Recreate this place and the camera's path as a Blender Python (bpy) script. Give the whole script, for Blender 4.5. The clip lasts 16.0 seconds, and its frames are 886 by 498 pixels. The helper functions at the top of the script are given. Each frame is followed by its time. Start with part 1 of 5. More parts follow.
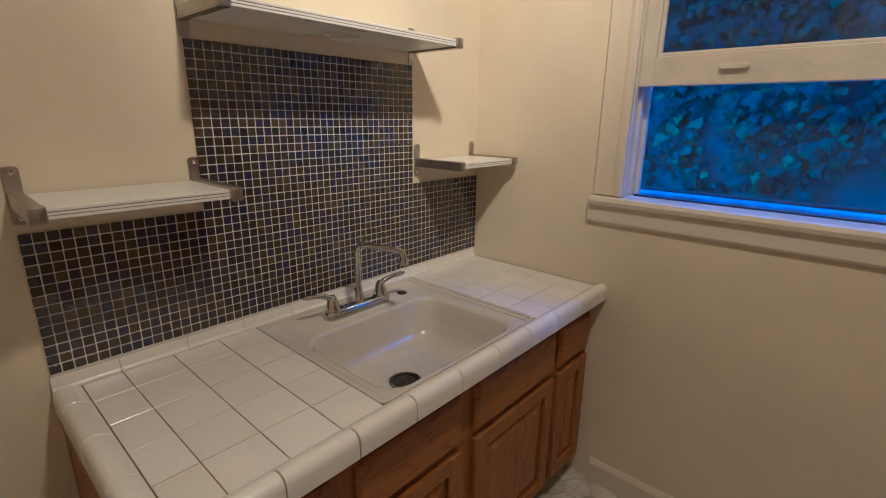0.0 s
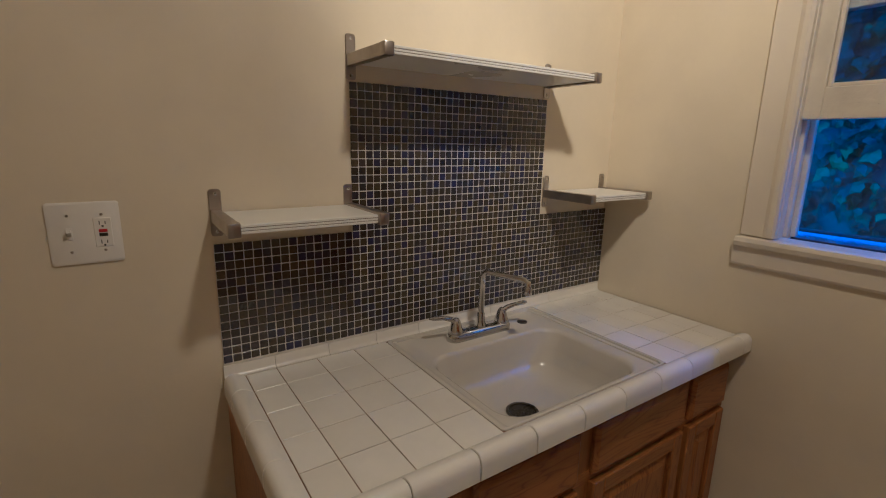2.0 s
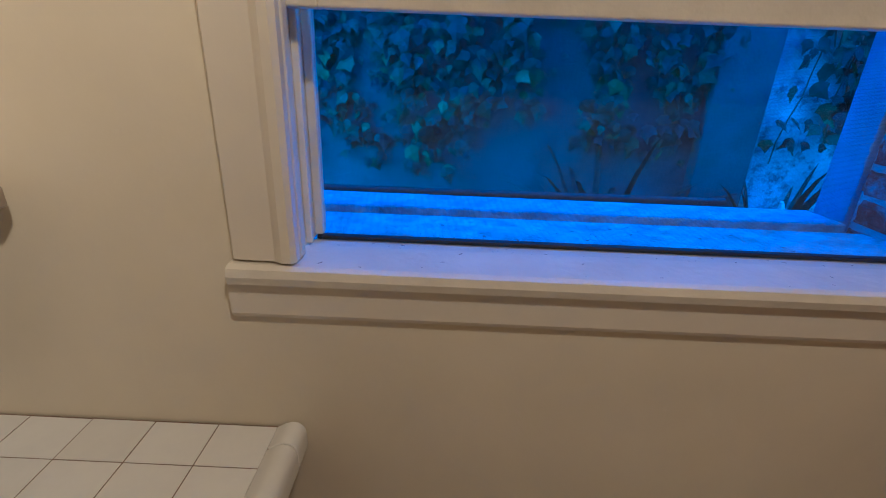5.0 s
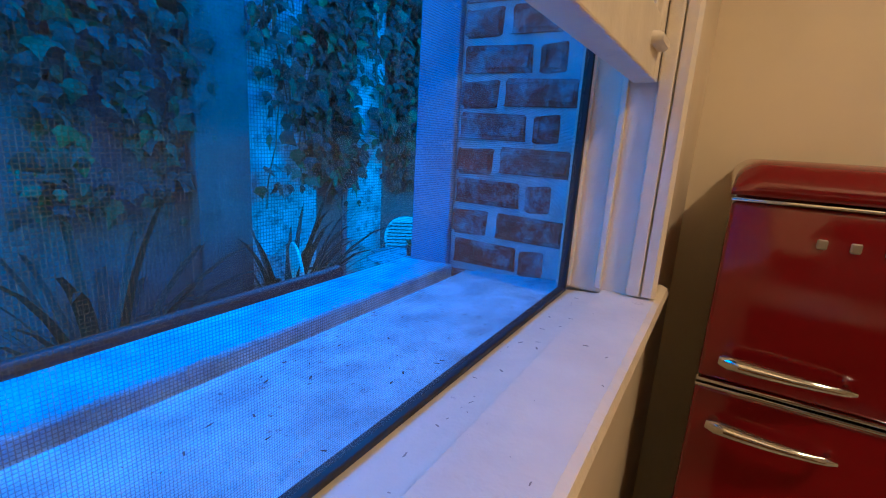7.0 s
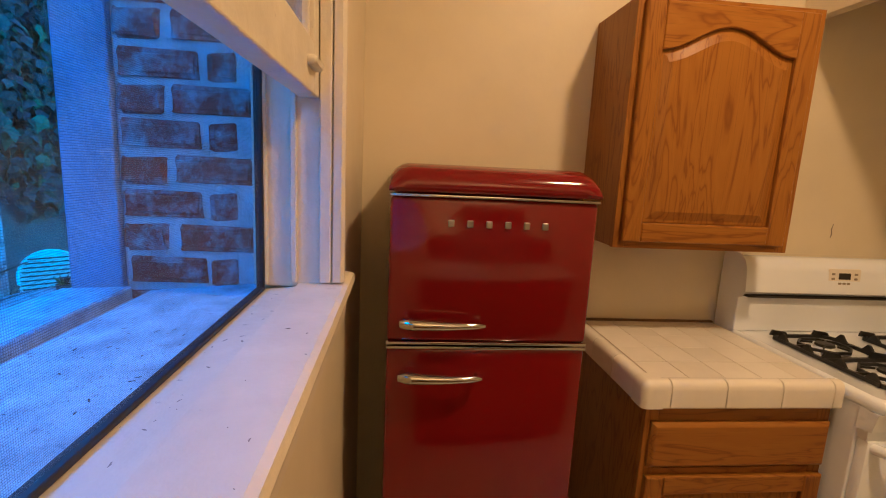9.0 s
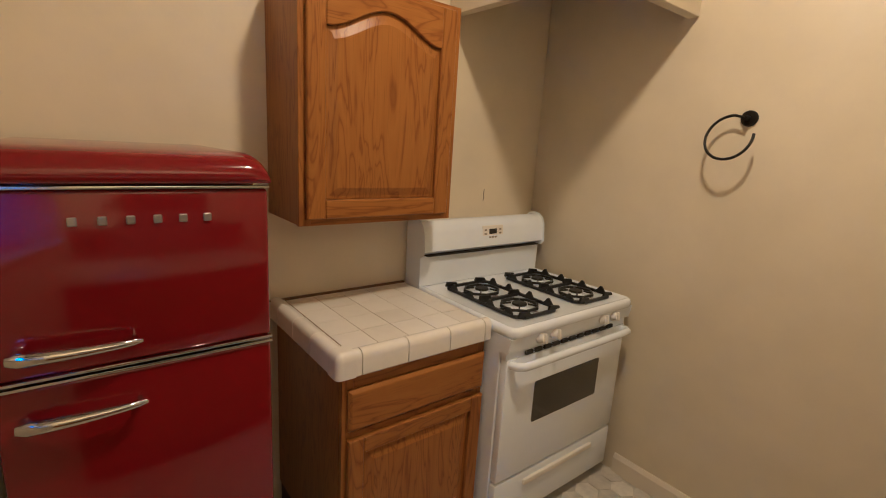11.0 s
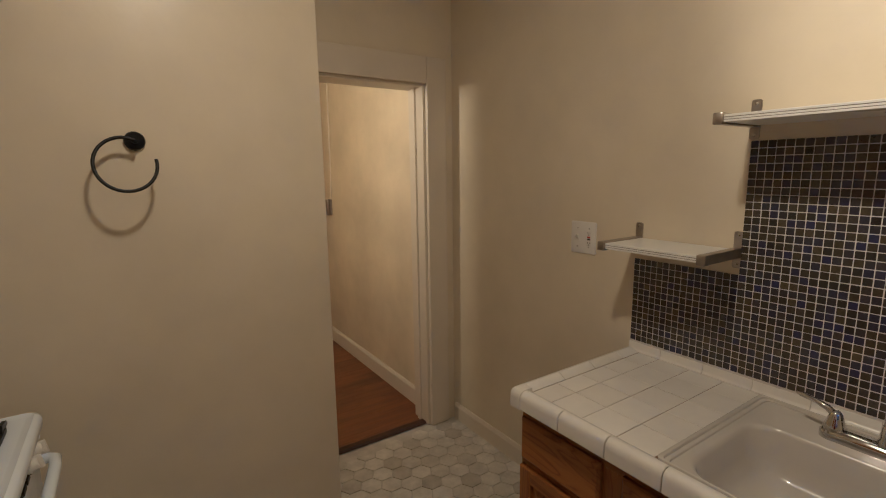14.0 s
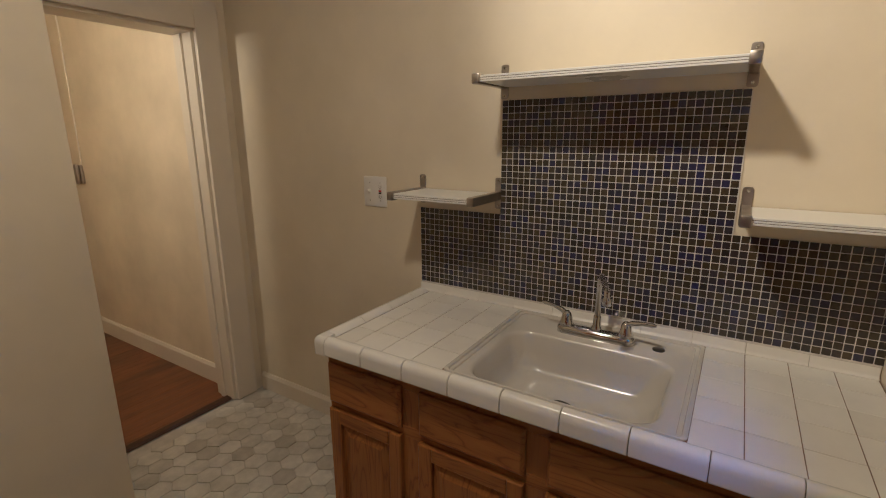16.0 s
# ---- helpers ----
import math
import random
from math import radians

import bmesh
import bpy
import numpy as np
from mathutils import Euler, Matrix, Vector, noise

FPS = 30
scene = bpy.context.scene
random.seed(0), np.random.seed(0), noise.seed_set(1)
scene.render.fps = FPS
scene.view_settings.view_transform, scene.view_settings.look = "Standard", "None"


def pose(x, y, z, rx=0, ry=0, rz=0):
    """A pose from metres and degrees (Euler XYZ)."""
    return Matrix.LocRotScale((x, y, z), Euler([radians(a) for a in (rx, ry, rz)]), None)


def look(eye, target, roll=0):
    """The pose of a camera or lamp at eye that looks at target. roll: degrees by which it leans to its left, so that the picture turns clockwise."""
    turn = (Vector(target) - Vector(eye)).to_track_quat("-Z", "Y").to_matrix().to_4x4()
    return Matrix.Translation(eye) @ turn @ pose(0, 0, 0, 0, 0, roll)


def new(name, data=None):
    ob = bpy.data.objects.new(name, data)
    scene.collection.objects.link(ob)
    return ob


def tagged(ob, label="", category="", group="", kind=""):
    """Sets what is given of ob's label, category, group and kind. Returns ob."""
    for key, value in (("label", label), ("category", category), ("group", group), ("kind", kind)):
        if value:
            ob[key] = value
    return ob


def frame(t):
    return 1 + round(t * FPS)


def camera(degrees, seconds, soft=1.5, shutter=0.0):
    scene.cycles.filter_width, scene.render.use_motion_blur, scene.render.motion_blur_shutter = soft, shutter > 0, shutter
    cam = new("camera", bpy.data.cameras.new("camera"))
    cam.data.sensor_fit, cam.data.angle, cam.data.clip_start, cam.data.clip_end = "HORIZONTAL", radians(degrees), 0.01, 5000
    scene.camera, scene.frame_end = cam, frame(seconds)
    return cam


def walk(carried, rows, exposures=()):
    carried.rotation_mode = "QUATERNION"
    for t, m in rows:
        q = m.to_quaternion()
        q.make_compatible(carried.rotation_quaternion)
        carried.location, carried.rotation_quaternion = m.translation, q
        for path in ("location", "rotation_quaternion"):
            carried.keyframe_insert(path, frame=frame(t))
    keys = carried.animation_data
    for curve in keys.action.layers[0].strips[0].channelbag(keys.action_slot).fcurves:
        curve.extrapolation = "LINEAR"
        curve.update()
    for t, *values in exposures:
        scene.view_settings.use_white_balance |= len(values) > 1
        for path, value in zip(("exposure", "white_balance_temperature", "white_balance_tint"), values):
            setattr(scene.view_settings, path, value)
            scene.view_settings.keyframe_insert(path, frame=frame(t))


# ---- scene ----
cam = camera(86.7, 16.0, soft=1.1)
PATH = [
    (0, (1.297, -1.674, 1.478), (0.019, -0.235, 0.935), 0.8),
    (0.5, (1.301, -1.702, 1.484), (-0.134, -0.392, 1.009), 1.1),
    (1, (1.293, -1.718, 1.487), (-0.246, -0.516, 1.053), 1.3),
    (1.5, (1.285, -1.73, 1.496), (-0.306, -0.591, 1.082), 1.4),
    (2, (1.293, -1.73, 1.494), (-0.319, -0.631, 1.05), 1.2),
    (2.5, (1.253, -1.679, 1.501), (-0.33, -0.588, 0.947), 1.2),
    (3, (1.108, -1.594, 1.523), (-0.407, -0.47, 0.857), 0.9),
    (3.5, (0.992, -1.49, 1.529), (-0.413, -0.251, 0.83), 0.6),
    (4, (0.959, -1.255, 1.553), (-0.196, 0.205, 0.821), 0.8),
    (4.5, (0.928, -0.997, 1.537), (0.255, 0.738, 0.803), 2.2),
    (5, (0.906, -0.702, 1.529), (0.893, 1.147, 0.768), 2.3),
    (5.2, (0.918, -0.59, 1.505), (1.150, 1.285, 0.848), 1.2),
    (7.3, (0.939, -0.089, 1.472), (2.714, 0.73, 1.048), 4.0),
    (7.5, (0.928, -0.091, 1.472), (2.751, 0.628, 1.073), 3.9),
    (8, (0.886, -0.105, 1.469), (2.804, 0.351, 1.13), 3.4),
    (8.5, (0.86, -0.12, 1.466), (2.831, -0.003, 1.15), 3.1),
    (9, (0.854, -0.132, 1.459), (2.816, -0.329, 1.123), 2.8),
    (9.2, (0.855, -0.138, 1.457), (2.792, -0.481, 1.095), 2.8),
    (11.3, (0.865, -0.318, 1.534), (2.249, -1.701, 1.117), 2.7),
    (11.5, (0.882, -0.347, 1.55), (2.134, -1.851, 1.139), 2.0),
    (12, (0.969, -0.409, 1.59), (1.766, -2.194, 1.17), 0.9),
    (12.5, (1.181, -0.505, 1.604), (1.378, -2.455, 1.208), 0.9),
    (13, (1.376, -0.583, 1.573), (1.044, -2.523, 1.214), 0.3),
    (13.5, (1.559, -0.547, 1.575), (0.783, -2.36, 1.241), -0.4),
    (14, (1.634, -0.478, 1.575), (0.534, -2.115, 1.245), -0.7),
    (14.5, (1.659, -0.435, 1.552), (0.327, -1.893, 1.232), -0.7),
    (15, (1.674, -0.411, 1.555), (0.179, -1.697, 1.223), -0.9),
    (15.5, (1.669, -0.402, 1.538), (0.072, -1.546, 1.164), -0.8),
    (16, (1.663, -0.4, 1.527), (0.018, -1.436, 1.059), -0.3),
]
EXPOSURE = [(0, 3.10, 3700, 8), (0.7, 2.94, 3700, 8), (1.5, 2.72, 3700, 8), (3, 2.92, 3700, 8), (4, 3.00, 3700, 8), (5, 2.92, 3670, 8), (7.5, 3.42, 4850, 12.5), (9.2, 3.61, 5200, 15), (11.5, 3.49, 3910, 7), (12.5, 3.06, 3890, 6.5), (14, 2.78, 3830, 7), (15, 2.74, 3780, 6.5), (16, 2.88, 3760, 6.5)]
walk(cam, [(t, look(eye, target, roll)) for t, eye, target, roll in PATH], EXPOSURE)

# ---- light ----
world = bpy.data.worlds.new("world")
scene.world = world
world.use_nodes = True
wn = world.node_tree.nodes
sky = wn.new("ShaderNodeTexSky")
sky.sky_type = "NISHITA"
sky.sun_disc = False
sky.sun_elevation, sky.sun_rotation = radians(8), radians(70)
sky.ozone_density, sky.dust_density = 5.0, 0.0
dusk = wn.new("ShaderNodeMix")
dusk.data_type, dusk.blend_type = "RGBA", "MULTIPLY"
dusk.inputs["Factor"].default_value = 1.0
world.node_tree.links.new(sky.outputs[0], dusk.inputs["A"])
world.node_tree.links.new(dusk.outputs["Result"], wn["Background"].inputs[0])
wn["Background"].inputs[1].default_value = 0.15
dusk.inputs["B"].default_value = (0.03, 2.20, 2.78, 1)


def lamp(name, kind, at, energy, colour, size=0.1, target=None, size_y=None):
    data = bpy.data.lights.new(name, kind)
    data.energy, data.color = energy, colour
    if kind == "AREA":
        data.shape, data.size = "DISK", size
        if size_y:
            data.shape, data.size_y = "RECTANGLE", size_y
    elif kind == "SUN":
        data.angle = radians(size)
    else:
        data.shadow_soft_size = size
    ob = new(name, data)
    ob.matrix_world = look(at, target or (at[0], at[1] + 0.001, at[2] - 1))
    return tagged(ob, kind="structure")


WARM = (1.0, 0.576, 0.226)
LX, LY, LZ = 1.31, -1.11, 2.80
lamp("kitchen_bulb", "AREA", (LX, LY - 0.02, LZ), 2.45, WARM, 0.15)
# Unseen extra beam at the fitting, added to brighten the upper sink wall.
wall_fill = lamp("kitchen_spot", "SPOT", (LX - 0.03, LY + 0.03, LZ), 13.6, WARM, 0.07, (0.0, -0.40, 2.10))
wall_fill.data.spot_size, wall_fill.data.spot_blend = radians(78), 0.95
lamp("hall_bulb", "POINT", (1.13, -3.04, 2.04), 4.0, WARM, 0.03)
lamp("sun", "SUN", (6, 1, 9), 0.05, (0.30, 0.62, 1.0), 40, (3, 2, 0))

# ---- materials ----
MATS = {}


def nodes_of(name):
    m = bpy.data.materials.new(name)
    m.use_nodes = True
    nt = m.node_tree
    return m, nt, nt.nodes["Principled BSDF"]


def link(nt, a, b):
    nt.links.new(a, b)


def noise_tex(nt, scale, detail=4, stretch=None, rough=0.55, dist=0.0):
    pos = nt.nodes.new("ShaderNodeNewGeometry").outputs["Position"]
    if stretch:
        mp = nt.nodes.new("ShaderNodeMapping")
        mp.inputs["Scale"].default_value = stretch
        link(nt, pos, mp.inputs["Vector"])
        pos = mp.outputs[0]
    n = nt.nodes.new("ShaderNodeTexNoise")
    n.inputs["Scale"].default_value, n.inputs["Detail"].default_value = scale, detail
    n.inputs["Roughness"].default_value, n.inputs["Distortion"].default_value = rough, dist
    link(nt, pos, n.inputs["Vector"])
    return n.outputs["Fac"]


def ramp(nt, fac, stops):
    r = nt.nodes.new("ShaderNodeValToRGB")
    while len(r.color_ramp.elements) < len(stops):
        r.color_ramp.elements.new(0.5)
    for e, (p, c) in zip(r.color_ramp.elements, stops):
        e.position, e.color = p, (*c, 1) if len(c) == 3 else c
    link(nt, fac, r.inputs[0])
    return r.outputs[0]


def mixc(nt, fac, a, b, mode="MIX"):
    m = nt.nodes.new("ShaderNodeMix")
    m.data_type, m.blend_type = "RGBA", mode
    for sock, v in ((m.inputs["Factor"], fac), (m.inputs["A"], a), (m.inputs["B"], b)):
        if isinstance(v, (int, float)):
            sock.default_value = v
        elif isinstance(v, tuple):
            sock.default_value = (*v, 1)
        else:
            link(nt, v, sock)
    return m.outputs["Result"]


def bump(nt, p, height, strength, distance=0.002):
    b = nt.nodes.new("ShaderNodeBump")
    b.inputs["Strength"].default_value, b.inputs["Distance"].default_value = strength, distance
    link(nt, height, b.inputs["Height"])
    link(nt, b.outputs[0], p.inputs["Normal"])


def plain(name, colour, rough=0.5, metal=0.0, vary=0.12, scale=6.0, fine=120.0, relief=0.15, dist=0.001, coat=0.0, dirt=None, dirt_at=0.62):
    """A painted or cast surface: broad mottling, fine relief, and stains where dirt is given."""
    m, nt, p = nodes_of(name)
    big, small = noise_tex(nt, scale, 5), noise_tex(nt, fine, 3)
    dark = tuple(c * (1 - vary) for c in colour)
    lite = tuple(min(1, c * (1 + vary * 0.6)) for c in colour)
    col = ramp(nt, big, [(0.3, dark), (0.7, lite)])
    if dirt:
        spots = ramp(nt, noise_tex(nt, scale * 3.1, 8, rough=0.7), [(dirt_at, (0, 0, 0)), (dirt_at + 0.12, (1, 1, 1))])
        col = mixc(nt, spots, col, dirt)
    link(nt, col, p.inputs["Base Color"])
    rr = ramp(nt, noise_tex(nt, scale * 2.3, 4), [(0.3, (rough * 0.8,) * 3), (0.7, (min(1, rough * 1.2),) * 3)])
    link(nt, rr, p.inputs["Roughness"])
    p.inputs["Metallic"].default_value = metal
    p.inputs["Coat Weight"].default_value = coat
    p.inputs["Coat Roughness"].default_value = 0.08
    if relief:
        bump(nt, p, small, relief, dist)
    MATS[name] = m
    return m


def oak(name, axis):
    """Honey oak with long grain along one axis and short dark pores."""
    m, nt, p = nodes_of(name)
    s = [9.0, 9.0, 9.0]
    s["xyz".index(axis)] = 1.1
    big = noise_tex(nt, 1.0, 3, tuple(s), 0.5, 1.2)
    wave = nt.nodes.new("ShaderNodeMath")
    wave.operation = "MULTIPLY"
    wave.inputs[1].default_value = 19.0
    link(nt, big, wave.inputs[0])
    fr = nt.nodes.new("ShaderNodeMath")
    fr.operation = "PINGPONG"
    fr.inputs[1].default_value = 1.0
    link(nt, wave.outputs[0], fr.inputs[0])
    s2 = [260.0, 260.0, 260.0]
    s2["xyz".index(axis)] = 7.0
    pores = noise_tex(nt, 1.0, 2, tuple(s2), 0.6)
    col = ramp(nt, fr.outputs[0], [(0.0, (0.220, 0.076, 0.004)), (0.28, (0.320, 0.125, 0.006)), (1.0, (0.352, 0.144, 0.008))])
    col = mixc(nt, ramp(nt, pores, [(0.55, (0, 0, 0)), (0.72, (0.32, 0.32, 0.32))]), col, (0.130, 0.042, 0.004))
    tone = nt.nodes.new("ShaderNodeObjectInfo").outputs["Random"]
    col = mixc(nt, 0.35, col, ramp(nt, tone, [(0.0, (0.72, 0.72, 0.72)), (1.0, (1.0, 1.0, 1.0))]), "MULTIPLY")
    link(nt, col, p.inputs["Base Color"])
    p.inputs["Roughness"].default_value = 0.34
    p.inputs["Coat Weight"].default_value, p.inputs["Coat Roughness"].default_value = 0.05, 0.25
    p.inputs["Specular IOR Level"].default_value = 0.25
    bump(nt, p, pores, 0.12, 0.0008)
    MATS[name] = m
    return m


def random_tiles(name, stops, rough, coat=0.0, island=False, grain=40.0, mottling=0.4, metal=0.0, relief=0.1, smear=None):
    """Pieces that each take a tone of their own, with mottling inside the piece."""
    m, nt, p = nodes_of(name)
    if island:
        r = nt.nodes.new("ShaderNodeNewGeometry").outputs["Random Per Island"]
    else:
        r = nt.nodes.new("ShaderNodeObjectInfo").outputs["Random"]
    col = ramp(nt, r, stops)
    n = noise_tex(nt, grain, 5, rough=0.65)
    col = mixc(nt, mottling, col, ramp(nt, n, [(0.3, (0.45, 0.45, 0.45)), (0.7, (1, 1, 1))]), "MULTIPLY")
    if smear:
        film = ramp(nt, noise_tex(nt, grain * 0.45, 7, rough=0.7), [(0.47, (0, 0, 0)), (0.66, (0.85, 0.85, 0.85))])
        col = mixc(nt, film, col, smear)
    link(nt, col, p.inputs["Base Color"])
    p.inputs["Roughness"].default_value = rough
    p.inputs["Metallic"].default_value = metal
    p.inputs["Coat Weight"].default_value = coat
    p.inputs["Coat Roughness"].default_value = 0.06
    if relief:
        bump(nt, p, noise_tex(nt, grain * 2.5, 3), relief, 0.001)
    MATS[name] = m
    return m


PAINT = plain("cream_wall_paint", (0.735, 0.655, 0.470), 0.40, vary=0.08, scale=2.2, fine=55, relief=0.22, dist=0.0016)
HALLPAINT = plain("cream_hall_paint", (0.77, 0.675, 0.465), 0.42, vary=0.16, scale=2.2, fine=45, relief=0.25, dist=0.002)
CEIL = plain("ceiling_paint", (0.78, 0.74, 0.65), 0.7, vary=0.04, scale=2, fine=80)
TRIM = plain("glossy_trim_paint", (0.72, 0.65, 0.51), 0.38, vary=0.06, scale=2.2, fine=55, relief=0.2, dist=0.0014)
SASHP = plain("old_sash_paint", (0.72, 0.66, 0.53), 0.40, vary=0.10, scale=9, fine=48, relief=0.6, dist=0.003, dirt=(0.22, 0.15, 0.10), dirt_at=0.655)
OAKV, OAKH = oak("oak_upright_grain", "z"), oak("oak_level_grain", "y")
# Toe kicks get the recess's shade as a near-black brown; the threshold shares it.
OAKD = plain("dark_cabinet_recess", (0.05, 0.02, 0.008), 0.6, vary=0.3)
WTILE = random_tiles("white_glazed_tile", [(0, (0.79, 0.755, 0.67)), (1, (0.86, 0.83, 0.755))], 0.26, 0.15, grain=9, mottling=0.12, relief=0.05)
GROUT = plain("brown_grout", (0.19, 0.110, 0.06), 0.85, vary=0.35, scale=14, fine=200, relief=0.4)
PORC = plain("white_porcelain", (0.62, 0.585, 0.51), 0.22, vary=0.04, scale=5, relief=0.02, coat=0.4, dirt=(0.46, 0.38, 0.26), dirt_at=0.72)
CHROME = plain("chrome", (0.58, 0.57, 0.55), 0.07, 1.0, vary=0.05, relief=0.0)
STEEL = plain("brushed_nickel", (0.46, 0.42, 0.37), 0.36, 1.0, vary=0.15, scale=18, fine=240, relief=0.12)
DARKST = plain("dark_drain_steel", (0.12, 0.11, 0.10), 0.3, 0.9, vary=0.2)
WHITEL = plain("white_laminate", (0.80, 0.78, 0.72), 0.30, vary=0.03, scale=1.2, relief=0.0)
GROOVE = plain("shelf_edge_groove", (0.28, 0.24, 0.19), 0.6)
PLASTIC = plain("white_plastic", (0.80, 0.77, 0.70), 0.35, vary=0.04, relief=0.05)
PLASTD = plain("dark_slot_plastic", (0.03, 0.025, 0.02), 0.5, relief=0)
PLASTR = plain("red_button_plastic", (0.45, 0.02, 0.015), 0.4, relief=0)
RED = plain("red_enamel", (0.17, 0.003, 0.002), 0.10, vary=0.07, scale=3, relief=0.0, coat=0.3)
GASKET = plain("black_gasket", (0.02, 0.016, 0.015), 0.6)
ENAMEL = plain("white_stove_enamel", (0.85, 0.90, 0.97), 0.18, vary=0.03, scale=4, relief=0.02, coat=0.3)
IRON = plain("black_cast_iron", (0.006, 0.006, 0.006), 0.45, vary=0.3, scale=30, relief=0.5)
OVENGLASS = plain("smoked_oven_glass", (0.03, 0.028, 0.025), 0.12, vary=0.3, relief=0.0, coat=0.6)
BLACKM = plain("black_metal", (0.012, 0.011, 0.010), 0.4, 0.4, vary=0.2)
MOSG = plain("pale_mosaic_grout", (0.68, 0.65, 0.58), 0.8, vary=0.15, scale=20, fine=260, relief=0.4)
MSTOPS = [(0.0, (0.029, 0.026, 0.026)), (0.18, (0.051, 0.042, 0.031)), (0.32, (0.074, 0.059, 0.036)), (0.42, (0.033, 0.032, 0.062)),
          (0.52, (0.046, 0.042, 0.046)), (0.64, (0.033, 0.033, 0.111)), (0.74, (0.041, 0.037, 0.036)), (0.86, (0.098, 0.075, 0.040)), (0.95, (0.033, 0.034, 0.078)), (1.0, (0.059, 0.050, 0.040))]
MOSO = random_tiles("iridescent_glass_tile", MSTOPS, 0.10, 0.5, False, 130, 0.75, relief=0.35)
MOSI = random_tiles("iridescent_glass_tile_joined", MSTOPS, 0.10, 0.5, True, 130, 0.75, relief=0.35)
HSTOPS = [(0, (0.52, 0.48, 0.40)), (0.35, (0.72, 0.68, 0.58)), (0.7, (0.80, 0.76, 0.66)), (1, (0.62, 0.58, 0.49))]
HEXO = random_tiles("marble_hexagon", HSTOPS, 0.28, 0.1, False, 11, 0.62, relief=0.05)
HEXI = random_tiles("marble_hexagon_joined", HSTOPS, 0.28, 0.1, True, 11, 0.62, relief=0.05)
HGROUT = plain("grey_floor_grout", (0.56, 0.53, 0.46), 0.9, vary=0.2, scale=9, fine=150, relief=0.4)
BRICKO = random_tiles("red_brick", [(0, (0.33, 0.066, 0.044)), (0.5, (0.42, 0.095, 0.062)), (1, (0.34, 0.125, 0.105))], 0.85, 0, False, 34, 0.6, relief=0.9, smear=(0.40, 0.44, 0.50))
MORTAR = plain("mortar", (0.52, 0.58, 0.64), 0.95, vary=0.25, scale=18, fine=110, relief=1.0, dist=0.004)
# Blue of the dusk skylight is put into the sill's base colour.
CONC = plain("painted_sill_sky_tint", (0.36, 0.61, 0.80), 0.75, vary=0.38, scale=16, fine=85, relief=1.0, dist=0.008, dirt=(0.13, 0.15, 0.18), dirt_at=0.60)
# Base kept near black: the deep courtyard's shade is part of this colour.
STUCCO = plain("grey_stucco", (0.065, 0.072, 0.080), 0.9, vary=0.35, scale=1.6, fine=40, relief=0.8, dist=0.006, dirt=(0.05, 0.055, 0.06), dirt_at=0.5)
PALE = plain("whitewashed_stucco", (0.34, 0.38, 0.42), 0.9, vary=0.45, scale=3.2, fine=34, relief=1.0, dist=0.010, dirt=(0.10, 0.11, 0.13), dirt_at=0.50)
# Plaster under blue skylight: that blue is mixed into the base colour here.
REVEAL = plain("painted_plaster_sky_tint", (0.21, 0.35, 0.52), 0.8, vary=0.25, scale=7, fine=60, relief=0.9, dist=0.006, dirt=(0.52, 0.58, 0.64), dirt_at=0.62)
SOIL = plain("damp_paving", (0.10, 0.09, 0.08), 0.9, vary=0.4, scale=3, fine=40, relief=0.8, dist=0.006)
LEAF = random_tiles("ivy_leaf", [(0, (0.005, 0.009, 0.007)), (0.6, (0.010, 0.019, 0.011)), (0.88, (0.022, 0.052, 0.018)), (1, (0.042, 0.105, 0.030))], 0.68, 0.0, True, 30, 0.4)
STEM = plain("ivy_stem", (0.07, 0.05, 0.03), 0.8)
WICKER = plain("white_wicker", (0.62, 0.62, 0.60), 0.7, vary=0.2, scale=40, fine=200, relief=0.8)
RUBBER = plain("black_rubber", (0.02, 0.02, 0.022), 0.5)


def plank_mat():
    m, nt, p = nodes_of("red_oak_floor")
    n = noise_tex(nt, 1.0, 5, (2.2, 34.0, 20.0), 0.6, 0.6)
    r = nt.nodes.new("ShaderNodeObjectInfo").outputs["Random"]
    col = ramp(nt, n, [(0.25, (0.120, 0.036, 0.003)), (0.55, (0.185, 0.064, 0.005)), (0.8, (0.23, 0.086, 0.007))])
    col = mixc(nt, 0.45, col, ramp(nt, r, [(0, (0.6, 0.6, 0.6)), (1, (1, 1, 1))]), "MULTIPLY")
    stain = noise_tex(nt, 1.0, 4, (1.6, 4.5, 1.0), 0.6, 0.4)
    col = mixc(nt, 0.7, col, ramp(nt, stain, [(0.34, (0.35, 0.32, 0.30)), (0.52, (1, 1, 1))]), "MULTIPLY")
    link(nt, col, p.inputs["Base Color"])
    p.inputs["Roughness"].default_value = 0.30
    p.inputs["Coat Weight"].default_value = 0.05
    bump(nt, p, n, 0.08, 0.001)
    return m


PLANK = plank_mat()


def glass_mat():
    m, nt, p = nodes_of("window_glass")
    p.inputs["Base Color"].default_value = (0.52, 0.54, 0.55, 1)
    p.inputs["Roughness"].default_value = 0.02
    p.inputs["Transmission Weight"].default_value = 1.0
    p.inputs["IOR"].default_value = 1.45
    return m


GLASS = glass_mat()


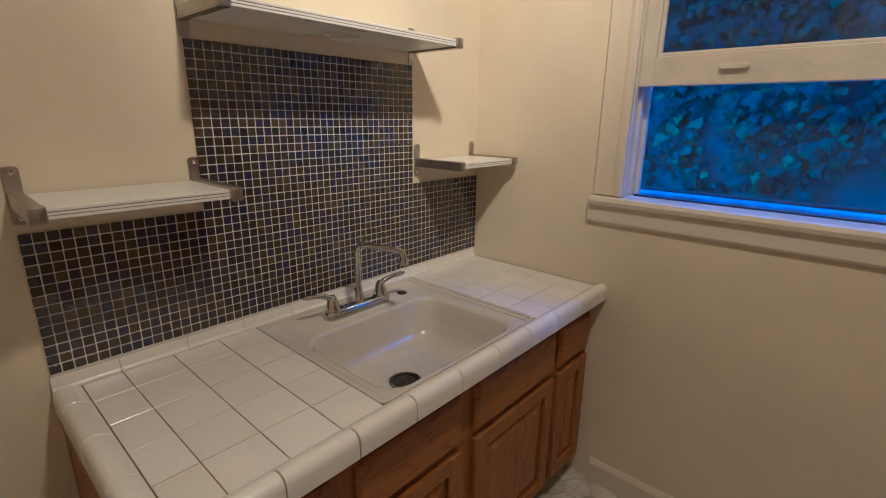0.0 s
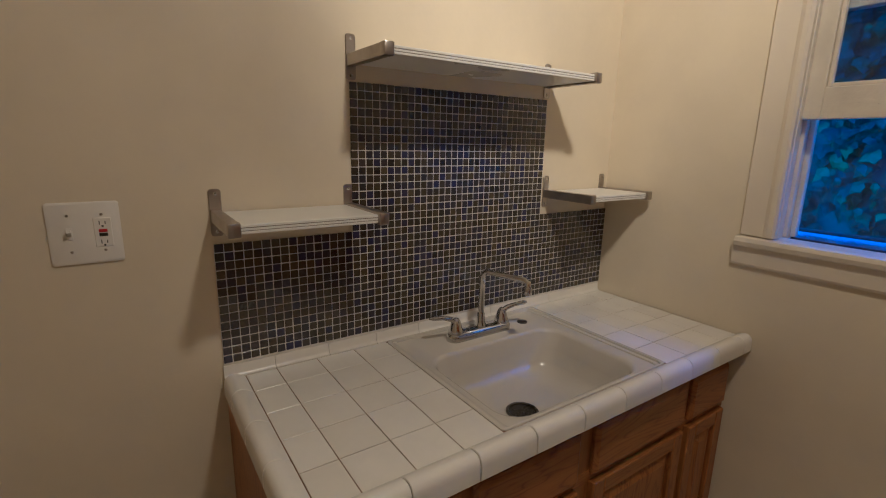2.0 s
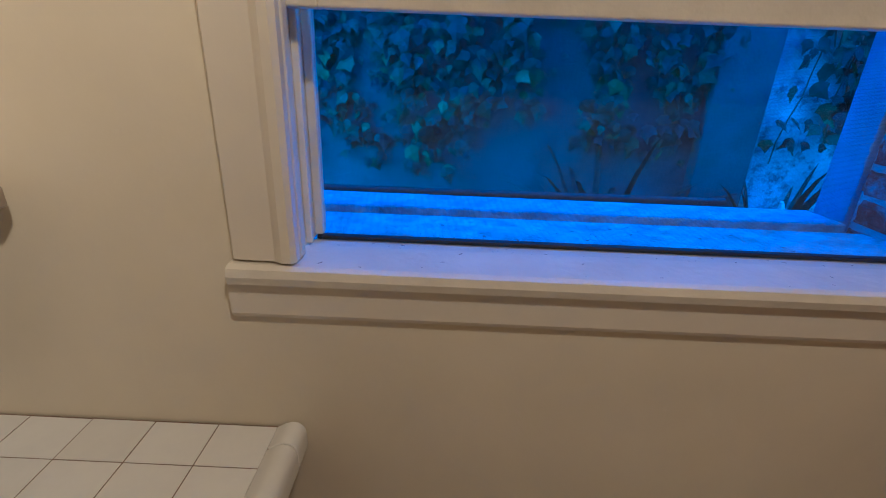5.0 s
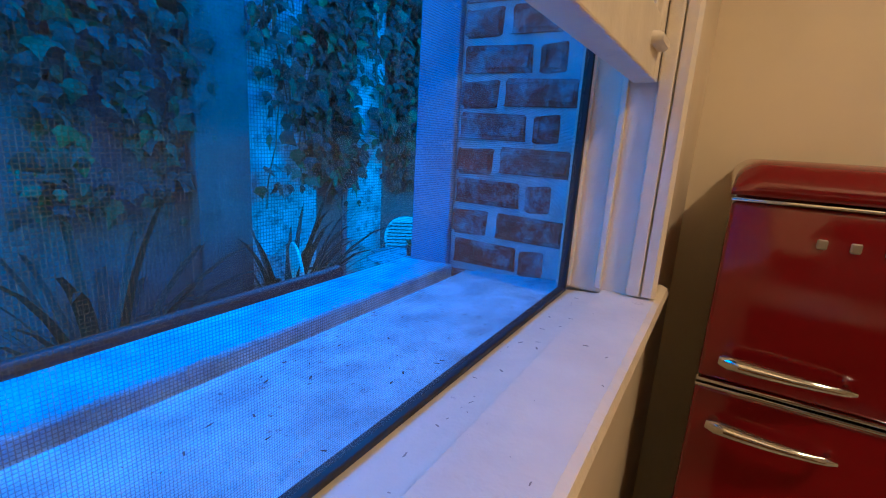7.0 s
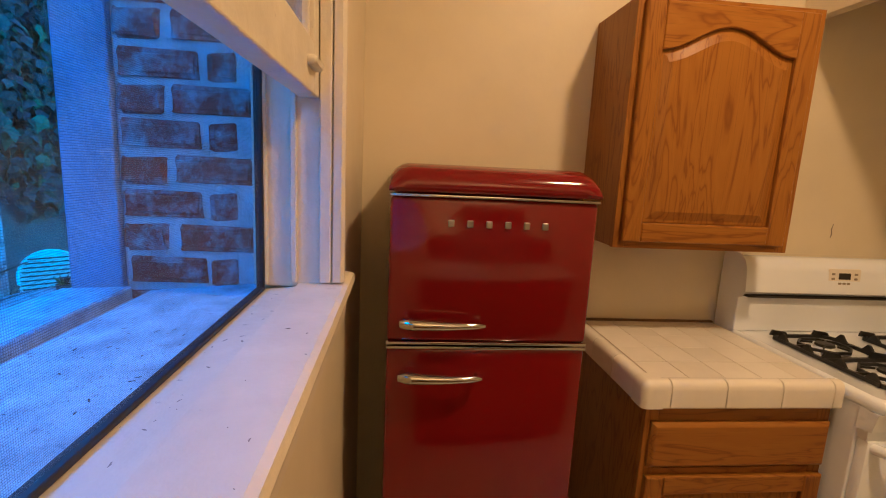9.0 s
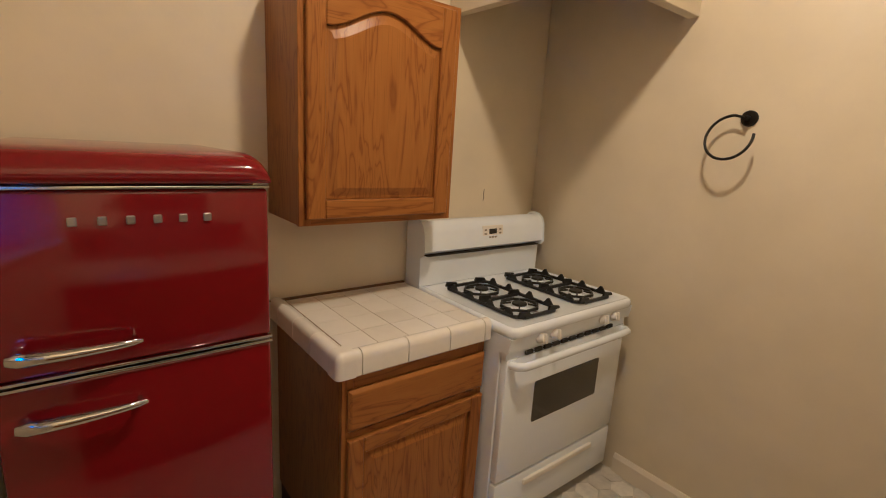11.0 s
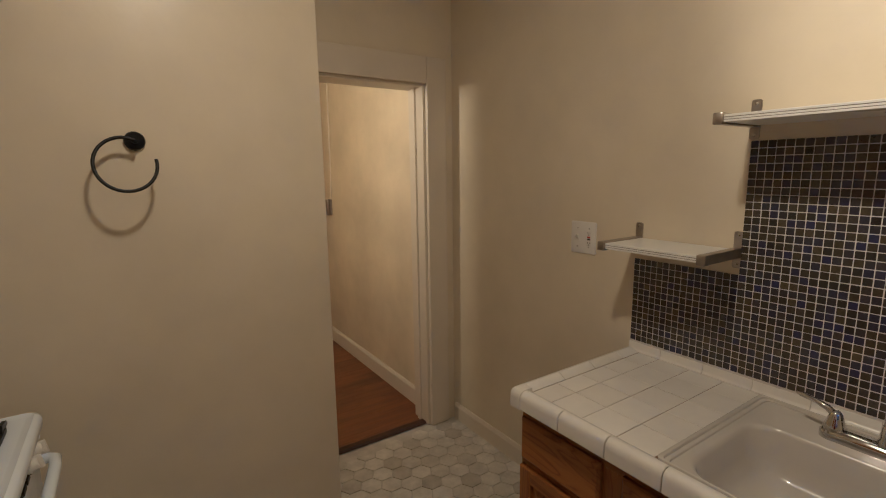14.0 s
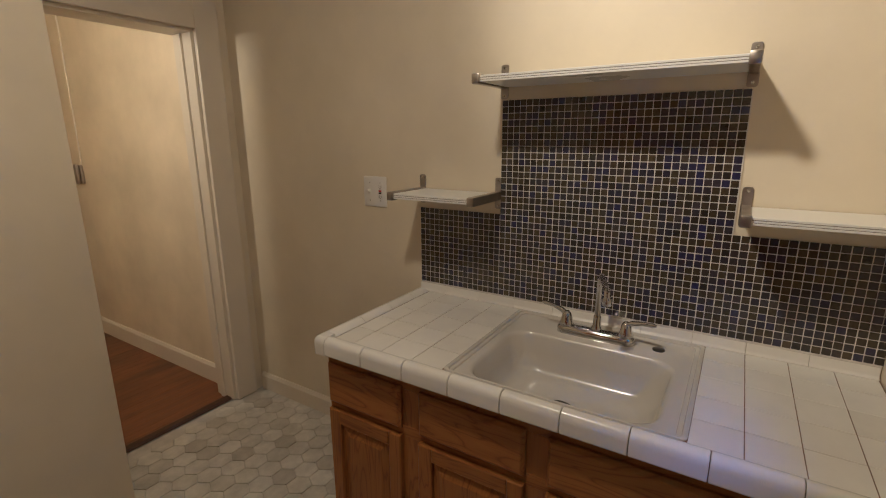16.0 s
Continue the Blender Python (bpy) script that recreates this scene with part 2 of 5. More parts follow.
def screen_mat():
    """Fine insect mesh: thin grey threads with open squares between."""
    m, nt, p = nodes_of("insect_mesh")
    p.inputs["Base Color"].default_value = (0.15, 0.165, 0.18, 1)
    p.inputs["Roughness"].default_value = 0.6
    pos = nt.nodes.new("ShaderNodeNewGeometry").outputs["Position"]
    sep = nt.nodes.new("ShaderNodeSeparateXYZ")
    link(nt, pos, sep.inputs[0])
    outs = []
    for i in (0, 2):
        a = nt.nodes.new("ShaderNodeMath")
        a.operation, a.inputs[1].default_value = "MODULO", 0.0022
        link(nt, sep.outputs[i], a.inputs[0])
        b = nt.nodes.new("ShaderNodeMath")
        b.operation, b.inputs[1].default_value = "LESS_THAN", 0.00050
        link(nt, a.outputs[0], b.inputs[0])
        outs.append(b.outputs[0])
    mx = nt.nodes.new("ShaderNodeMath")
    mx.operation = "MAXIMUM"
    link(nt, outs[0], mx.inputs[0]), link(nt, outs[1], mx.inputs[1])
    tr, ms = nt.nodes.new("ShaderNodeBsdfTransparent"), nt.nodes.new("ShaderNodeMixShader")
    veil = nt.nodes.new("ShaderNodeMapRange")
    veil.inputs["To Min"].default_value, veil.inputs["To Max"].default_value = 0.02, 0.30
    link(nt, mx.outputs[0], veil.inputs["Value"])
    link(nt, veil.outputs[0], ms.inputs[0]), link(nt, tr.outputs[0], ms.inputs[1]), link(nt, p.outputs[0], ms.inputs[2])
    link(nt, ms.outputs[0], nt.nodes["Material Output"].inputs["Surface"])
    return m


SCREEN = screen_mat()


# ---- building blocks ----
ORIGIN = {}


def thing(name, at, label, category, group="", kind=""):
    e = new(name)
    e.location = at
    e.empty_display_size = 0.05
    ORIGIN[e.name] = Vector(at)
    return tagged(e, label, category, group, kind)


def part(name, bm, material, parent=None, label="", smooth=False, kind=""):
    """One mesh object from world coordinates, under its thing or part."""
    o = ORIGIN[parent.name] if parent else Vector((0, 0, 0))
    bmesh.ops.recalc_face_normals(bm, faces=bm.faces)
    bmesh.ops.translate(bm, verts=bm.verts, vec=-o)
    me = bpy.data.meshes.new(name)
    bm.to_mesh(me)
    bm.free()
    me.materials.append(material)
    if smooth:
        me.polygons.foreach_set("use_smooth", [True] * len(me.polygons))
        me.set_sharp_from_angle(angle=radians(38))
    ob = new(name, me)
    ob.parent = parent
    ORIGIN[ob.name] = o
    return tagged(ob, label, kind=kind)


def structure(name, bm, material, label, category="", smooth=False):
    ob = part(name, bm, material, None, label, smooth)
    return tagged(ob, category=category or name.split("_")[0], kind="structure")


def B():
    return bmesh.new()


def box(bm, x0, x1, y0, y1, z0, z1, bev=0.0, seg=2):
    r = bmesh.ops.create_cube(bm, size=1, matrix=Matrix.LocRotScale(((x0 + x1) / 2, (y0 + y1) / 2, (z0 + z1) / 2), None, (abs(x1 - x0), abs(y1 - y0), abs(z1 - z0))))
    if bev:
        es = list({e for v in r["verts"] for e in v.link_edges})
        bmesh.ops.bevel(bm, geom=es, offset=bev, segments=seg, affect="EDGES", profile=0.5)
    return bm


def tube(bm, pts, r, n=10, cap=True):
    """A round bar along the points; r is one radius or one for each point."""
    pts = [Vector(p) for p in pts]
    rs = r if isinstance(r, (list, tuple)) else [r] * len(pts)
    rings, side = [], None
    for i, p in enumerate(pts):
        d = (pts[min(i + 1, len(pts) - 1)] - pts[max(i - 1, 0)]).normalized()
        if side is None:
            side = d.orthogonal().normalized()
        side = (side - d * side.dot(d)).normalized()
        up = d.cross(side)
        rings.append([bm.verts.new(p + (side * math.cos(2 * math.pi * k / n) + up * math.sin(2 * math.pi * k / n)) * rs[i]) for k in range(n)])
    for a, b in zip(rings, rings[1:]):
        for k in range(n):
            bm.faces.new((a[k], a[(k + 1) % n], b[(k + 1) % n], b[k]))
    if cap:
        bm.faces.new(rings[0][::-1])
        bm.faces.new(rings[-1])
    return bm


def arc(c, r, a0, a1, n, u=(1, 0, 0), v=(0, 0, 1)):
    u, v, c = Vector(u), Vector(v), Vector(c)
    return [c + (u * math.cos(radians(a0 + (a1 - a0) * k / n)) + v * math.sin(radians(a0 + (a1 - a0) * k / n))) * r for k in range(n + 1)]


def lathe(bm, prof, at, axis=(0, 0, 1), n=20):
    """Turns a profile of (radius, height) round an axis at a place."""
    q = Vector((0, 0, 1)).rotation_difference(Vector(axis))
    rings = [[bm.verts.new(Vector(at) + q @ Vector((r * math.cos(2 * math.pi * k / n), r * math.sin(2 * math.pi * k / n), h))) for k in range(n)] for r, h in prof]
    for a, b in zip(rings, rings[1:]):
        for k in range(n):
            bm.faces.new((a[k], a[(k + 1) % n], b[(k + 1) % n], b[k]))
    bm.faces.new(rings[0][::-1])
    bm.faces.new(rings[-1])
    return bm


def inset2d(pts, d):
    """The outline moved inwards by d; pts run anticlockwise."""
    out = []
    for i, p in enumerate(pts):
        a, b = Vector(pts[i - 1]), Vector(pts[(i + 1) % len(pts)])
        p = Vector(p)
        e0, e1 = (p - a).normalized(), (b - p).normalized()
        n0, n1 = Vector((-e0.y, e0.x)), Vector((-e1.y, e1.x))
        m = n0 + n1
        m = m / max(0.3, m.length_squared) * 2 if m.length > 1e-6 else n0
        out.append(tuple(p + m * d))
    return out


def slab(bm, pts, to, levels):
    """An outline lofted through (depth, inset) levels and closed at both ends. to maps (u, v, depth) to the world."""
    rings = []
    for w, d in levels:
        rings.append([bm.verts.new(to(u, v, w)) for u, v in (inset2d(pts, d) if d else pts)])
    n = len(pts)
    for a, b in zip(rings, rings[1:]):
        for k in range(n):
            bm.faces.new((a[k], a[(k + 1) % n], b[(k + 1) % n], b[k]))
    bm.faces.new(rings[0][::-1])
    bm.faces.new(rings[-1])
    return bm


def rrect(cx, cy, hx, hy, r, seg=5):
    pts = []
    for sx, sy, a in ((1, 1, 0), (-1, 1, 90), (-1, -1, 180), (1, -1, 270)):
        for k in range(seg + 1):
            t = radians(a + 90 * k / seg)
            pts.append((cx + sx * (hx - r) + r * math.cos(t), cy + sy * (hy - r) + r * math.sin(t)))
    return pts


def rect(u0, u1, v0, v1):
    return [(u0, v0), (u1, v0), (u1, v1), (u0, v1)]


def piece(name, mesh, parent, at, rz=0.0, label="", scale=None):
    """One of many alike pieces that share a mesh, at a world place."""
    ob = new(name, mesh)
    ob.parent = parent
    o = ORIGIN[parent.name] if parent else Vector((0, 0, 0))
    ob.location = Vector(at) - o
    if rz:
        ob.rotation_euler = (0, 0, rz)
    if scale:
        ob.scale = scale
    return ob


def mesh_of(name, bm, material, smooth=False):
    me = bpy.data.meshes.new(name)
    bmesh.ops.recalc_face_normals(bm, faces=bm.faces)
    bm.to_mesh(me)
    bm.free()
    me.materials.append(material)
    if smooth:
        me.polygons.foreach_set("use_smooth", [True] * len(me.polygons))
        me.set_sharp_from_angle(angle=radians(38))
    return me


def boxes(name, rows, material, parent, bev=0.001, label=""):
    """One part for each row of box limits."""
    return [part(name, box(B(), *r, bev, 1), material, parent, label) for r in rows]

# ---- the rooms ----
H = 2.90
XE, YS, YD = 2.60, -2.26, -2.80      # east wall, towel-ring wall, door wall
XB = 0.985                            # end of the towel-ring wall
DX0, DX1, DH = 0.180, 0.93, 2.056      # doorway
WX0, WX1, WZ0, WZ1 = 0.655, 1.845, 1.185, 2.50  # window opening

structure("floor", box(B(), -0.1, XE + 0.1, YD - 0.15, 0.0, -0.12, -0.006), HGROUT, "grey grout bed under pale marble hexagon tiles", "floor")
structure("wall_west", box(B(), -0.15, 0.0, YD - 0.15, 0.62, -0.12, H), PAINT, "cream painted plaster wall behind the sink", "wall")
structure("wall_east", box(B(), XE, XE + 0.15, YS - 0.7, 0.0, -0.12, H), PAINT, "cream painted plaster wall behind the stove", "wall")
structure("wall_south", box(B(), XB, XE, YS - 0.69, YS, -0.12, H, 0.006, 2), PAINT, "cream painted wall with rounded plaster corner", "wall", True)
bm = B()
box(bm, 0.0, DX0, YD - 0.15, YD, -0.12, H)
box(bm, DX0, DX1, YD - 0.15, YD, DH, H)
box(bm, DX1, XB, YD - 0.15, YD, -0.12, H)
structure("wall_door", bm, PAINT, "cream painted wall round the hall doorway", "wall")
bm = B()
box(bm, 0.0, WX0 - 0.022, 0.0, 0.16, -0.12, H)
box(bm, WX1 + 0.022, XE + 0.15, 0.0, 0.16, -0.12, H)
box(bm, WX0 - 0.022, WX1 + 0.022, 0.0, 0.16, -0.12, WZ0 - 0.04)
box(bm, WX0 - 0.022, WX1 + 0.022, 0.0, 0.16, WZ1 + 0.002, H)
structure("wall_north", bm, PAINT, "cream painted plaster wall round the window", "wall")
structure("ceiling", box(B(), -0.15, XE + 0.15, YD - 0.15, 0.62, H, H + 0.12), CEIL, "plain off-white painted ceiling", "ceiling")

# outer leaf of the north wall, with the deep brick reveal
EX0, EX1, EZ0 = 0.52, 1.935, 1.14
bm = B()
box(bm, -0.15, EX0, 0.162, 0.576, -0.5, 3.4)
box(bm, EX1 + 0.012, 4.6, 0.162, 0.576, -0.5, 3.4)
box(bm, EX0, EX1 + 0.012, 0.162, 0.576, -0.5, EZ0 - 0.06)
box(bm, EX0, EX1 + 0.012, 0.162, 0.576, 2.55, 3.4)
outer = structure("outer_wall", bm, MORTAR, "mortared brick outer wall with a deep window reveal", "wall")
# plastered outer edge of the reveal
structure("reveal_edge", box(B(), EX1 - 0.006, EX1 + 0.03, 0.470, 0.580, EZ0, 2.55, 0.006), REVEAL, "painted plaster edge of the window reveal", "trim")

# hall
HX0, HX1, HY1 = 0.12, 2.1, -5.93
structure("hall_floor", box(B(), HX0 - 0.1, HX1, HY1, YD - 0.15, -0.12, -0.012), PLASTD, "dark underfloor of the hall", "floor")
structure("hall_wall_west", box(B(), HX0 - 0.12, HX0, HY1, YD - 0.15, -0.12, H), HALLPAINT, "cream painted hall wall with roller marks", "wall")
structure("hall_wall_east", box(B(), HX1, HX1 + 0.12, HY1, YD - 0.15, -0.12, H), HALLPAINT, "cream painted hall wall", "wall")
structure("hall_wall_south", box(B(), HX0 - 0.12, HX1 + 0.12, HY1 - 0.12, HY1, -0.12, H), HALLPAINT, "cream painted wall at the end of the hall", "wall")
structure("hall_ceiling", box(B(), HX0 - 0.12, HX1 + 0.12, HY1 - 0.12, YD - 0.15, H, H + 0.12), CEIL, "plain hall ceiling", "ceiling")

# door casing and lining
cas = thing("door_casing", (0.1, YD, 0), "cream painted wooden casing round an open hall doorway", "door casing", kind="structure")
part("side_casing", box(B(), 0.056, DX0 + 0.004, YD, YD + 0.024, 0, DH + 0.138, 0.004), TRIM, cas)
part("side_casing", box(B(), DX1 - 0.004, XB - 0.002, YD, YD + 0.024, 0, DH, 0.004), TRIM, cas)
part("head_casing", box(B(), DX0 + 0.004, XB - 0.002, YD, YD + 0.024, DH - 0.004, DH + 0.138, 0.004), TRIM, cas)
part("jamb", box(B(), DX0 - 0.002, DX0 + 0.020, YD - 0.16, YD - 0.001, 0, DH, 0.003), TRIM, cas)
part("jamb", box(B(), DX1 - 0.020, DX1 + 0.002, YD - 0.16, YD - 0.001, 0, DH, 0.003), TRIM, cas)
part("head_jamb", box(B(), DX0 + 0.02, DX1 - 0.02, YD - 0.16, YD - 0.001, DH - 0.02, DH + 0.002, 0.003), TRIM, cas)
part("stop", box(B(), DX0 + 0.02, DX0 + 0.032, YD - 0.11, YD - 0.075, 0, DH - 0.02, 0.002), TRIM, cas)
thr = structure("threshold", slab(B(), [(YD - 0.085, 0), (YD - 0.02, 0), (YD - 0.035, 0.010), (YD - 0.070, 0.010)], lambda u, v, w: (w, u, v), [(DX0 + 0.02, 0), (DX1 - 0.02, 0)]), OAKD, "dark wooden threshold strip", "threshold")


def baseboard(name, a, b, normal, h=0.11, mat=TRIM):
    """A moulded board along the wall from a to b, with a small cove at its top."""
    a, b, nrm = Vector(a), Vector(b), Vector(normal)
    prof = [(0, 0), (0.016, 0), (0.016, h - 0.02), (0.010, h - 0.008), (0.006, h), (0, h)]
    d = b - a
    to = lambda u, v, w: tuple(a + d * w + nrm * u + Vector((0, 0, v)))
    return structure(name, slab(B(), prof, to, [(0, 0), (1, 0)]), mat, "painted wooden baseboard along the wall", "baseboard")


baseboard("baseboard_west", (0, -1.60, -0.005), (0, YD + 0.025, -0.005), (1, 0, 0))
baseboard("baseboard_south", (1.905, YS, -0.005), (XB + 0.004, YS, -0.005), (0, 1, 0), 0.10)
baseboard("baseboard_block", (XB, YS - 0.002, -0.005), (XB, YD + 0.025, -0.005), (-1, 0, 0), 0.10)
baseboard("baseboard_north", (0.66, 0, -0.005), (2.0, 0, -0.005), (0, -1, 0))
baseboard("baseboard_hall", (HX0, YD - 0.16, -0.005), (HX0, -5.08, -0.005), (1, 0, 0), 0.13)
baseboard("baseboard_hall_end", (HX0, HY1, -0.005), (HX1, HY1, -0.005), (0, 1, 0), 0.13)

# ---- window ----
win = thing("window_1", (1.25, 0.0, WZ0), "old cream painted sash window, lower sash raised", "window", kind="structure")


def moulded(bm, x0, x1, z0, z1, flip):
    """Upright casing with a raised outer bead and an inner step."""
    s = -1 if flip else 1
    o = x1 if flip else x0
    w = x1 - x0
    prof = [(0, 0), (0, -0.009), (0.004, -0.013), (w - 0.036, -0.015), (w - 0.030, -0.019), (w - 0.022, -0.023), (w - 0.008, -0.023), (w, -0.016), (w, 0)]
    return slab(bm, [(u, v) for u, v in prof], lambda u, v, q: (o + s * u, v, q), [(z0, 0), (z1, 0)])


part("side_casing", moulded(B(), 0.560, WX0 + 0.012, 1.212, WZ1, False), TRIM, win)
part("side_casing", moulded(B(), WX1 - 0.012, 1.955, 1.212, WZ1, True), TRIM, win)
part("head_casing", box(B(), 0.53, 1.97, -0.026, 0.0, WZ1 - 0.01, WZ1 + 0.12, 0.004), TRIM, win)
# lining with the pulley channels
for sgn, x in ((1, WX0), (-1, WX1)):
    bm = B()
    box(bm, min(x, x - sgn * 0.02), max(x, x - sgn * 0.02), 0.001, 0.159, 1.20, WZ1)
    box(bm, min(x, x + sgn * 0.014), max(x, x + sgn * 0.014), 0.004, 0.028, 1.21, WZ1, 0.003)
    box(bm, min(x, x + sgn * 0.012), max(x, x + sgn * 0.012), 0.074, 0.086, 1.21, WZ1, 0.002)
    box(bm, min(x, x + sgn * 0.016), max(x, x + sgn * 0.016), 0.132, 0.159, 1.205, WZ1, 0.003)
    part("jamb", bm, SASHP, win)
part("head_jamb", box(B(), WX0, WX1, 0.001, 0.159, WZ1 - 0.02, WZ1), SASHP, win)
bm = slab(B(), [(-0.032, 1.176), (-0.036, 1.190), (-0.032, 1.203), (-0.022, 1.207), (0.072, 1.207), (0.074, 1.199), (0.158, 1.190), (0.158, 1.15), (0.0, 1.15), (0.0, 1.172), (-0.022, 1.172)][::-1],
          lambda u, v, w: (w, u, v), [(WX0 - 0.002, 0), (WX1 + 0.002, 0)])
for a, b in ((0.556, WX0 - 0.002), (WX1 + 0.002, 1.965)):
    slab(bm, [(-0.032, 1.176), (-0.036, 1.190), (-0.032, 1.203), (-0.022, 1.207), (-0.001, 1.207), (-0.001, 1.172), (-0.022, 1.172)][::-1], lambda u, v, w: (w, u, v), [(a, 0), (b, 0)])
part("stool", bm, SASHP, win, "worn painted window stool")
part("apron", slab(B(), [(-0.002, 1.104), (-0.012, 1.106), (-0.016, 1.114), (-0.017, 1.172), (-0.002, 1.172)][::-1], lambda u, v, w: (w, u, v), [(0.548, 0), (1.952, 0)]), TRIM, win)


def sash(name, z0, z1, y0, y1, bottom, top, stile=0.052):
    x0, x1 = WX0 + 0.004, WX1 - 0.004
    s = part(name, box(box(B(), x0, x0 + stile, y0, y1, z0, z1, 0.003), x1 - stile, x1, y0, y1, z0, z1, 0.003), SASHP, win)
    part("bottom_rail", box(B(), x0 + stile, x1 - stile, y0, y1, z0, z0 + bottom, 0.003), SASHP, s)
    part("top_rail", box(B(), x0 + stile, x1 - stile, y0, y1, z1 - top, z1, 0.003), SASHP, s)
    g0, g1, h0, h1 = x0 + stile, x1 - stile, z0 + bottom, z1 - top
    bm = B()
    for q in ((g0, g0 + 0.012, h0, h1), (g1 - 0.012, g1, h0, h1), (g0 + 0.012, g1 - 0.012, h0, h0 + 0.012), (g0 + 0.012, g1 - 0.012, h1 - 0.012, h1)):
        box(bm, q[0], q[1], y0 + 0.008, y1 - 0.010, q[2], q[3], 0.003)
    part("glazing_bead", bm, SASHP, s)
    p = part("pane", box(B(), g0, g1, (y0 + y1) / 2, (y0 + y1) / 2 + 0.003, h0, h1), GLASS, s)
    p.visible_shadow = False
    return s


lower = sash("lower_sash", 1.585, 2.20, 0.030, 0.070, 0.092, 0.04)
upper = sash("upper_sash", 1.90, WZ1 - 0.02, 0.090, 0.130, 0.04, 0.05)
for x in (0.945, 1.755):
    bm = slab(B(), rrect(x, 1.634, 0.040, 0.009, 0.008, 3), lambda u, v, w: (u, 0.030 - w, v), [(-0.001, 0), (0.010, 0), (0.016, 0.004)])
    part("finger_lift", bm, SASHP, lower, "paint-covered finger lift", True)
# insect screen in its dark frame
bm = B()
for q in ((WX0 + 0.003, WX0 + 0.012, 1.194, 2.35), (WX1 - 0.024, WX1 - 0.016, 1.194, 2.35), (WX0 + 0.012, WX1 - 0.024, 1.194, 1.202), (WX0 + 0.012, WX1 - 0.024, 2.336, 2.35)):
    box(bm, q[0], q[1], 0.136, 0.152, q[2], q[3], 0.002)
scr = part("screen_frame", bm, RUBBER, win, "dark insect screen frame")
part("screen_mesh", box(B(), WX0 + 0.012, WX1 - 0.024, 0.1435, 0.1440, 1.202, 2.336), SCREEN, scr, "fine grey insect mesh").visible_shadow = False

# concrete sill outside, in two strips with a dark joint
sill = thing("outer_sill", (1.25, 0.4, EZ0 - 0.06), "pale weathered concrete window sill outside", "sill", kind="structure")
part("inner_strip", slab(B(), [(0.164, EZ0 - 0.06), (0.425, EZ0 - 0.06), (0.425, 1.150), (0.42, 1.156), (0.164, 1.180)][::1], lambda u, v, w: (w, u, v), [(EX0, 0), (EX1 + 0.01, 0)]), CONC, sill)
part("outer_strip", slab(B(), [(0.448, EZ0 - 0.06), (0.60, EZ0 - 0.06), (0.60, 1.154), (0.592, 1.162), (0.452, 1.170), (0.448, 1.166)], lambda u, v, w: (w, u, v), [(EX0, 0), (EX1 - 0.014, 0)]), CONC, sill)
part("joint", box(B(), EX0, EX1 - 0.013, 0.425, 0.448, EZ0 - 0.06, 1.138), PLASTD, sill, "dark open joint")



def flecks(bm, count, seed, x0, x1, y0, y1, height, long):
    """Small irregular flat chips scattered on a surface; height gives z at y."""
    rng = random.Random(seed)
    for _ in range(count):
        x, y, a, l = rng.uniform(x0, x1), rng.uniform(y0, y1), rng.uniform(0, 3.14), rng.uniform(0.3, 1.0) ** 2 * long
        pts = []
        for k in range(7):
            t = 2 * math.pi * k / 7
            u, v = l * math.cos(t) * rng.uniform(0.7, 1.2), l * 0.3 * math.sin(t) * rng.uniform(0.5, 1.3)
            pts.append((x + u * math.cos(a) - v * math.sin(a), y + u * math.sin(a) + v * math.cos(a)))
        slab(bm, pts, lambda u, v, w: (u, v, height(v) + w), [(-0.0004, 0), (0.0005, 0)])
    return bm


bm = flecks(B(), 60, 31, WX0 + 0.03, WX1 - 0.03, 0.080, 0.134, lambda v: 1.1985 - 0.107 * (v - 0.074), 0.006)
flecks(bm, 16, 32, 0.60, 1.90, -0.02, 0.066, lambda v: 1.207, 0.006)
tagged(part("paint_chips", bm, GROOVE, win, "small dark chips in the stool paint"), kind="stuff")
tagged(part("sill_specks", flecks(B(), 150, 33, EX0 + 0.03, EX1 - 0.03, 0.172, 0.41, lambda v: 1.180 - 0.0938 * (v - 0.164), 0.006), STUCCO, sill, "dark specks on the weathered sill"), kind="stuff")

# ---- sink side ----
CT = 0.858                     # counter top, below its raised lip
CF, CS = 0.653, -1.565         # counter front and south end


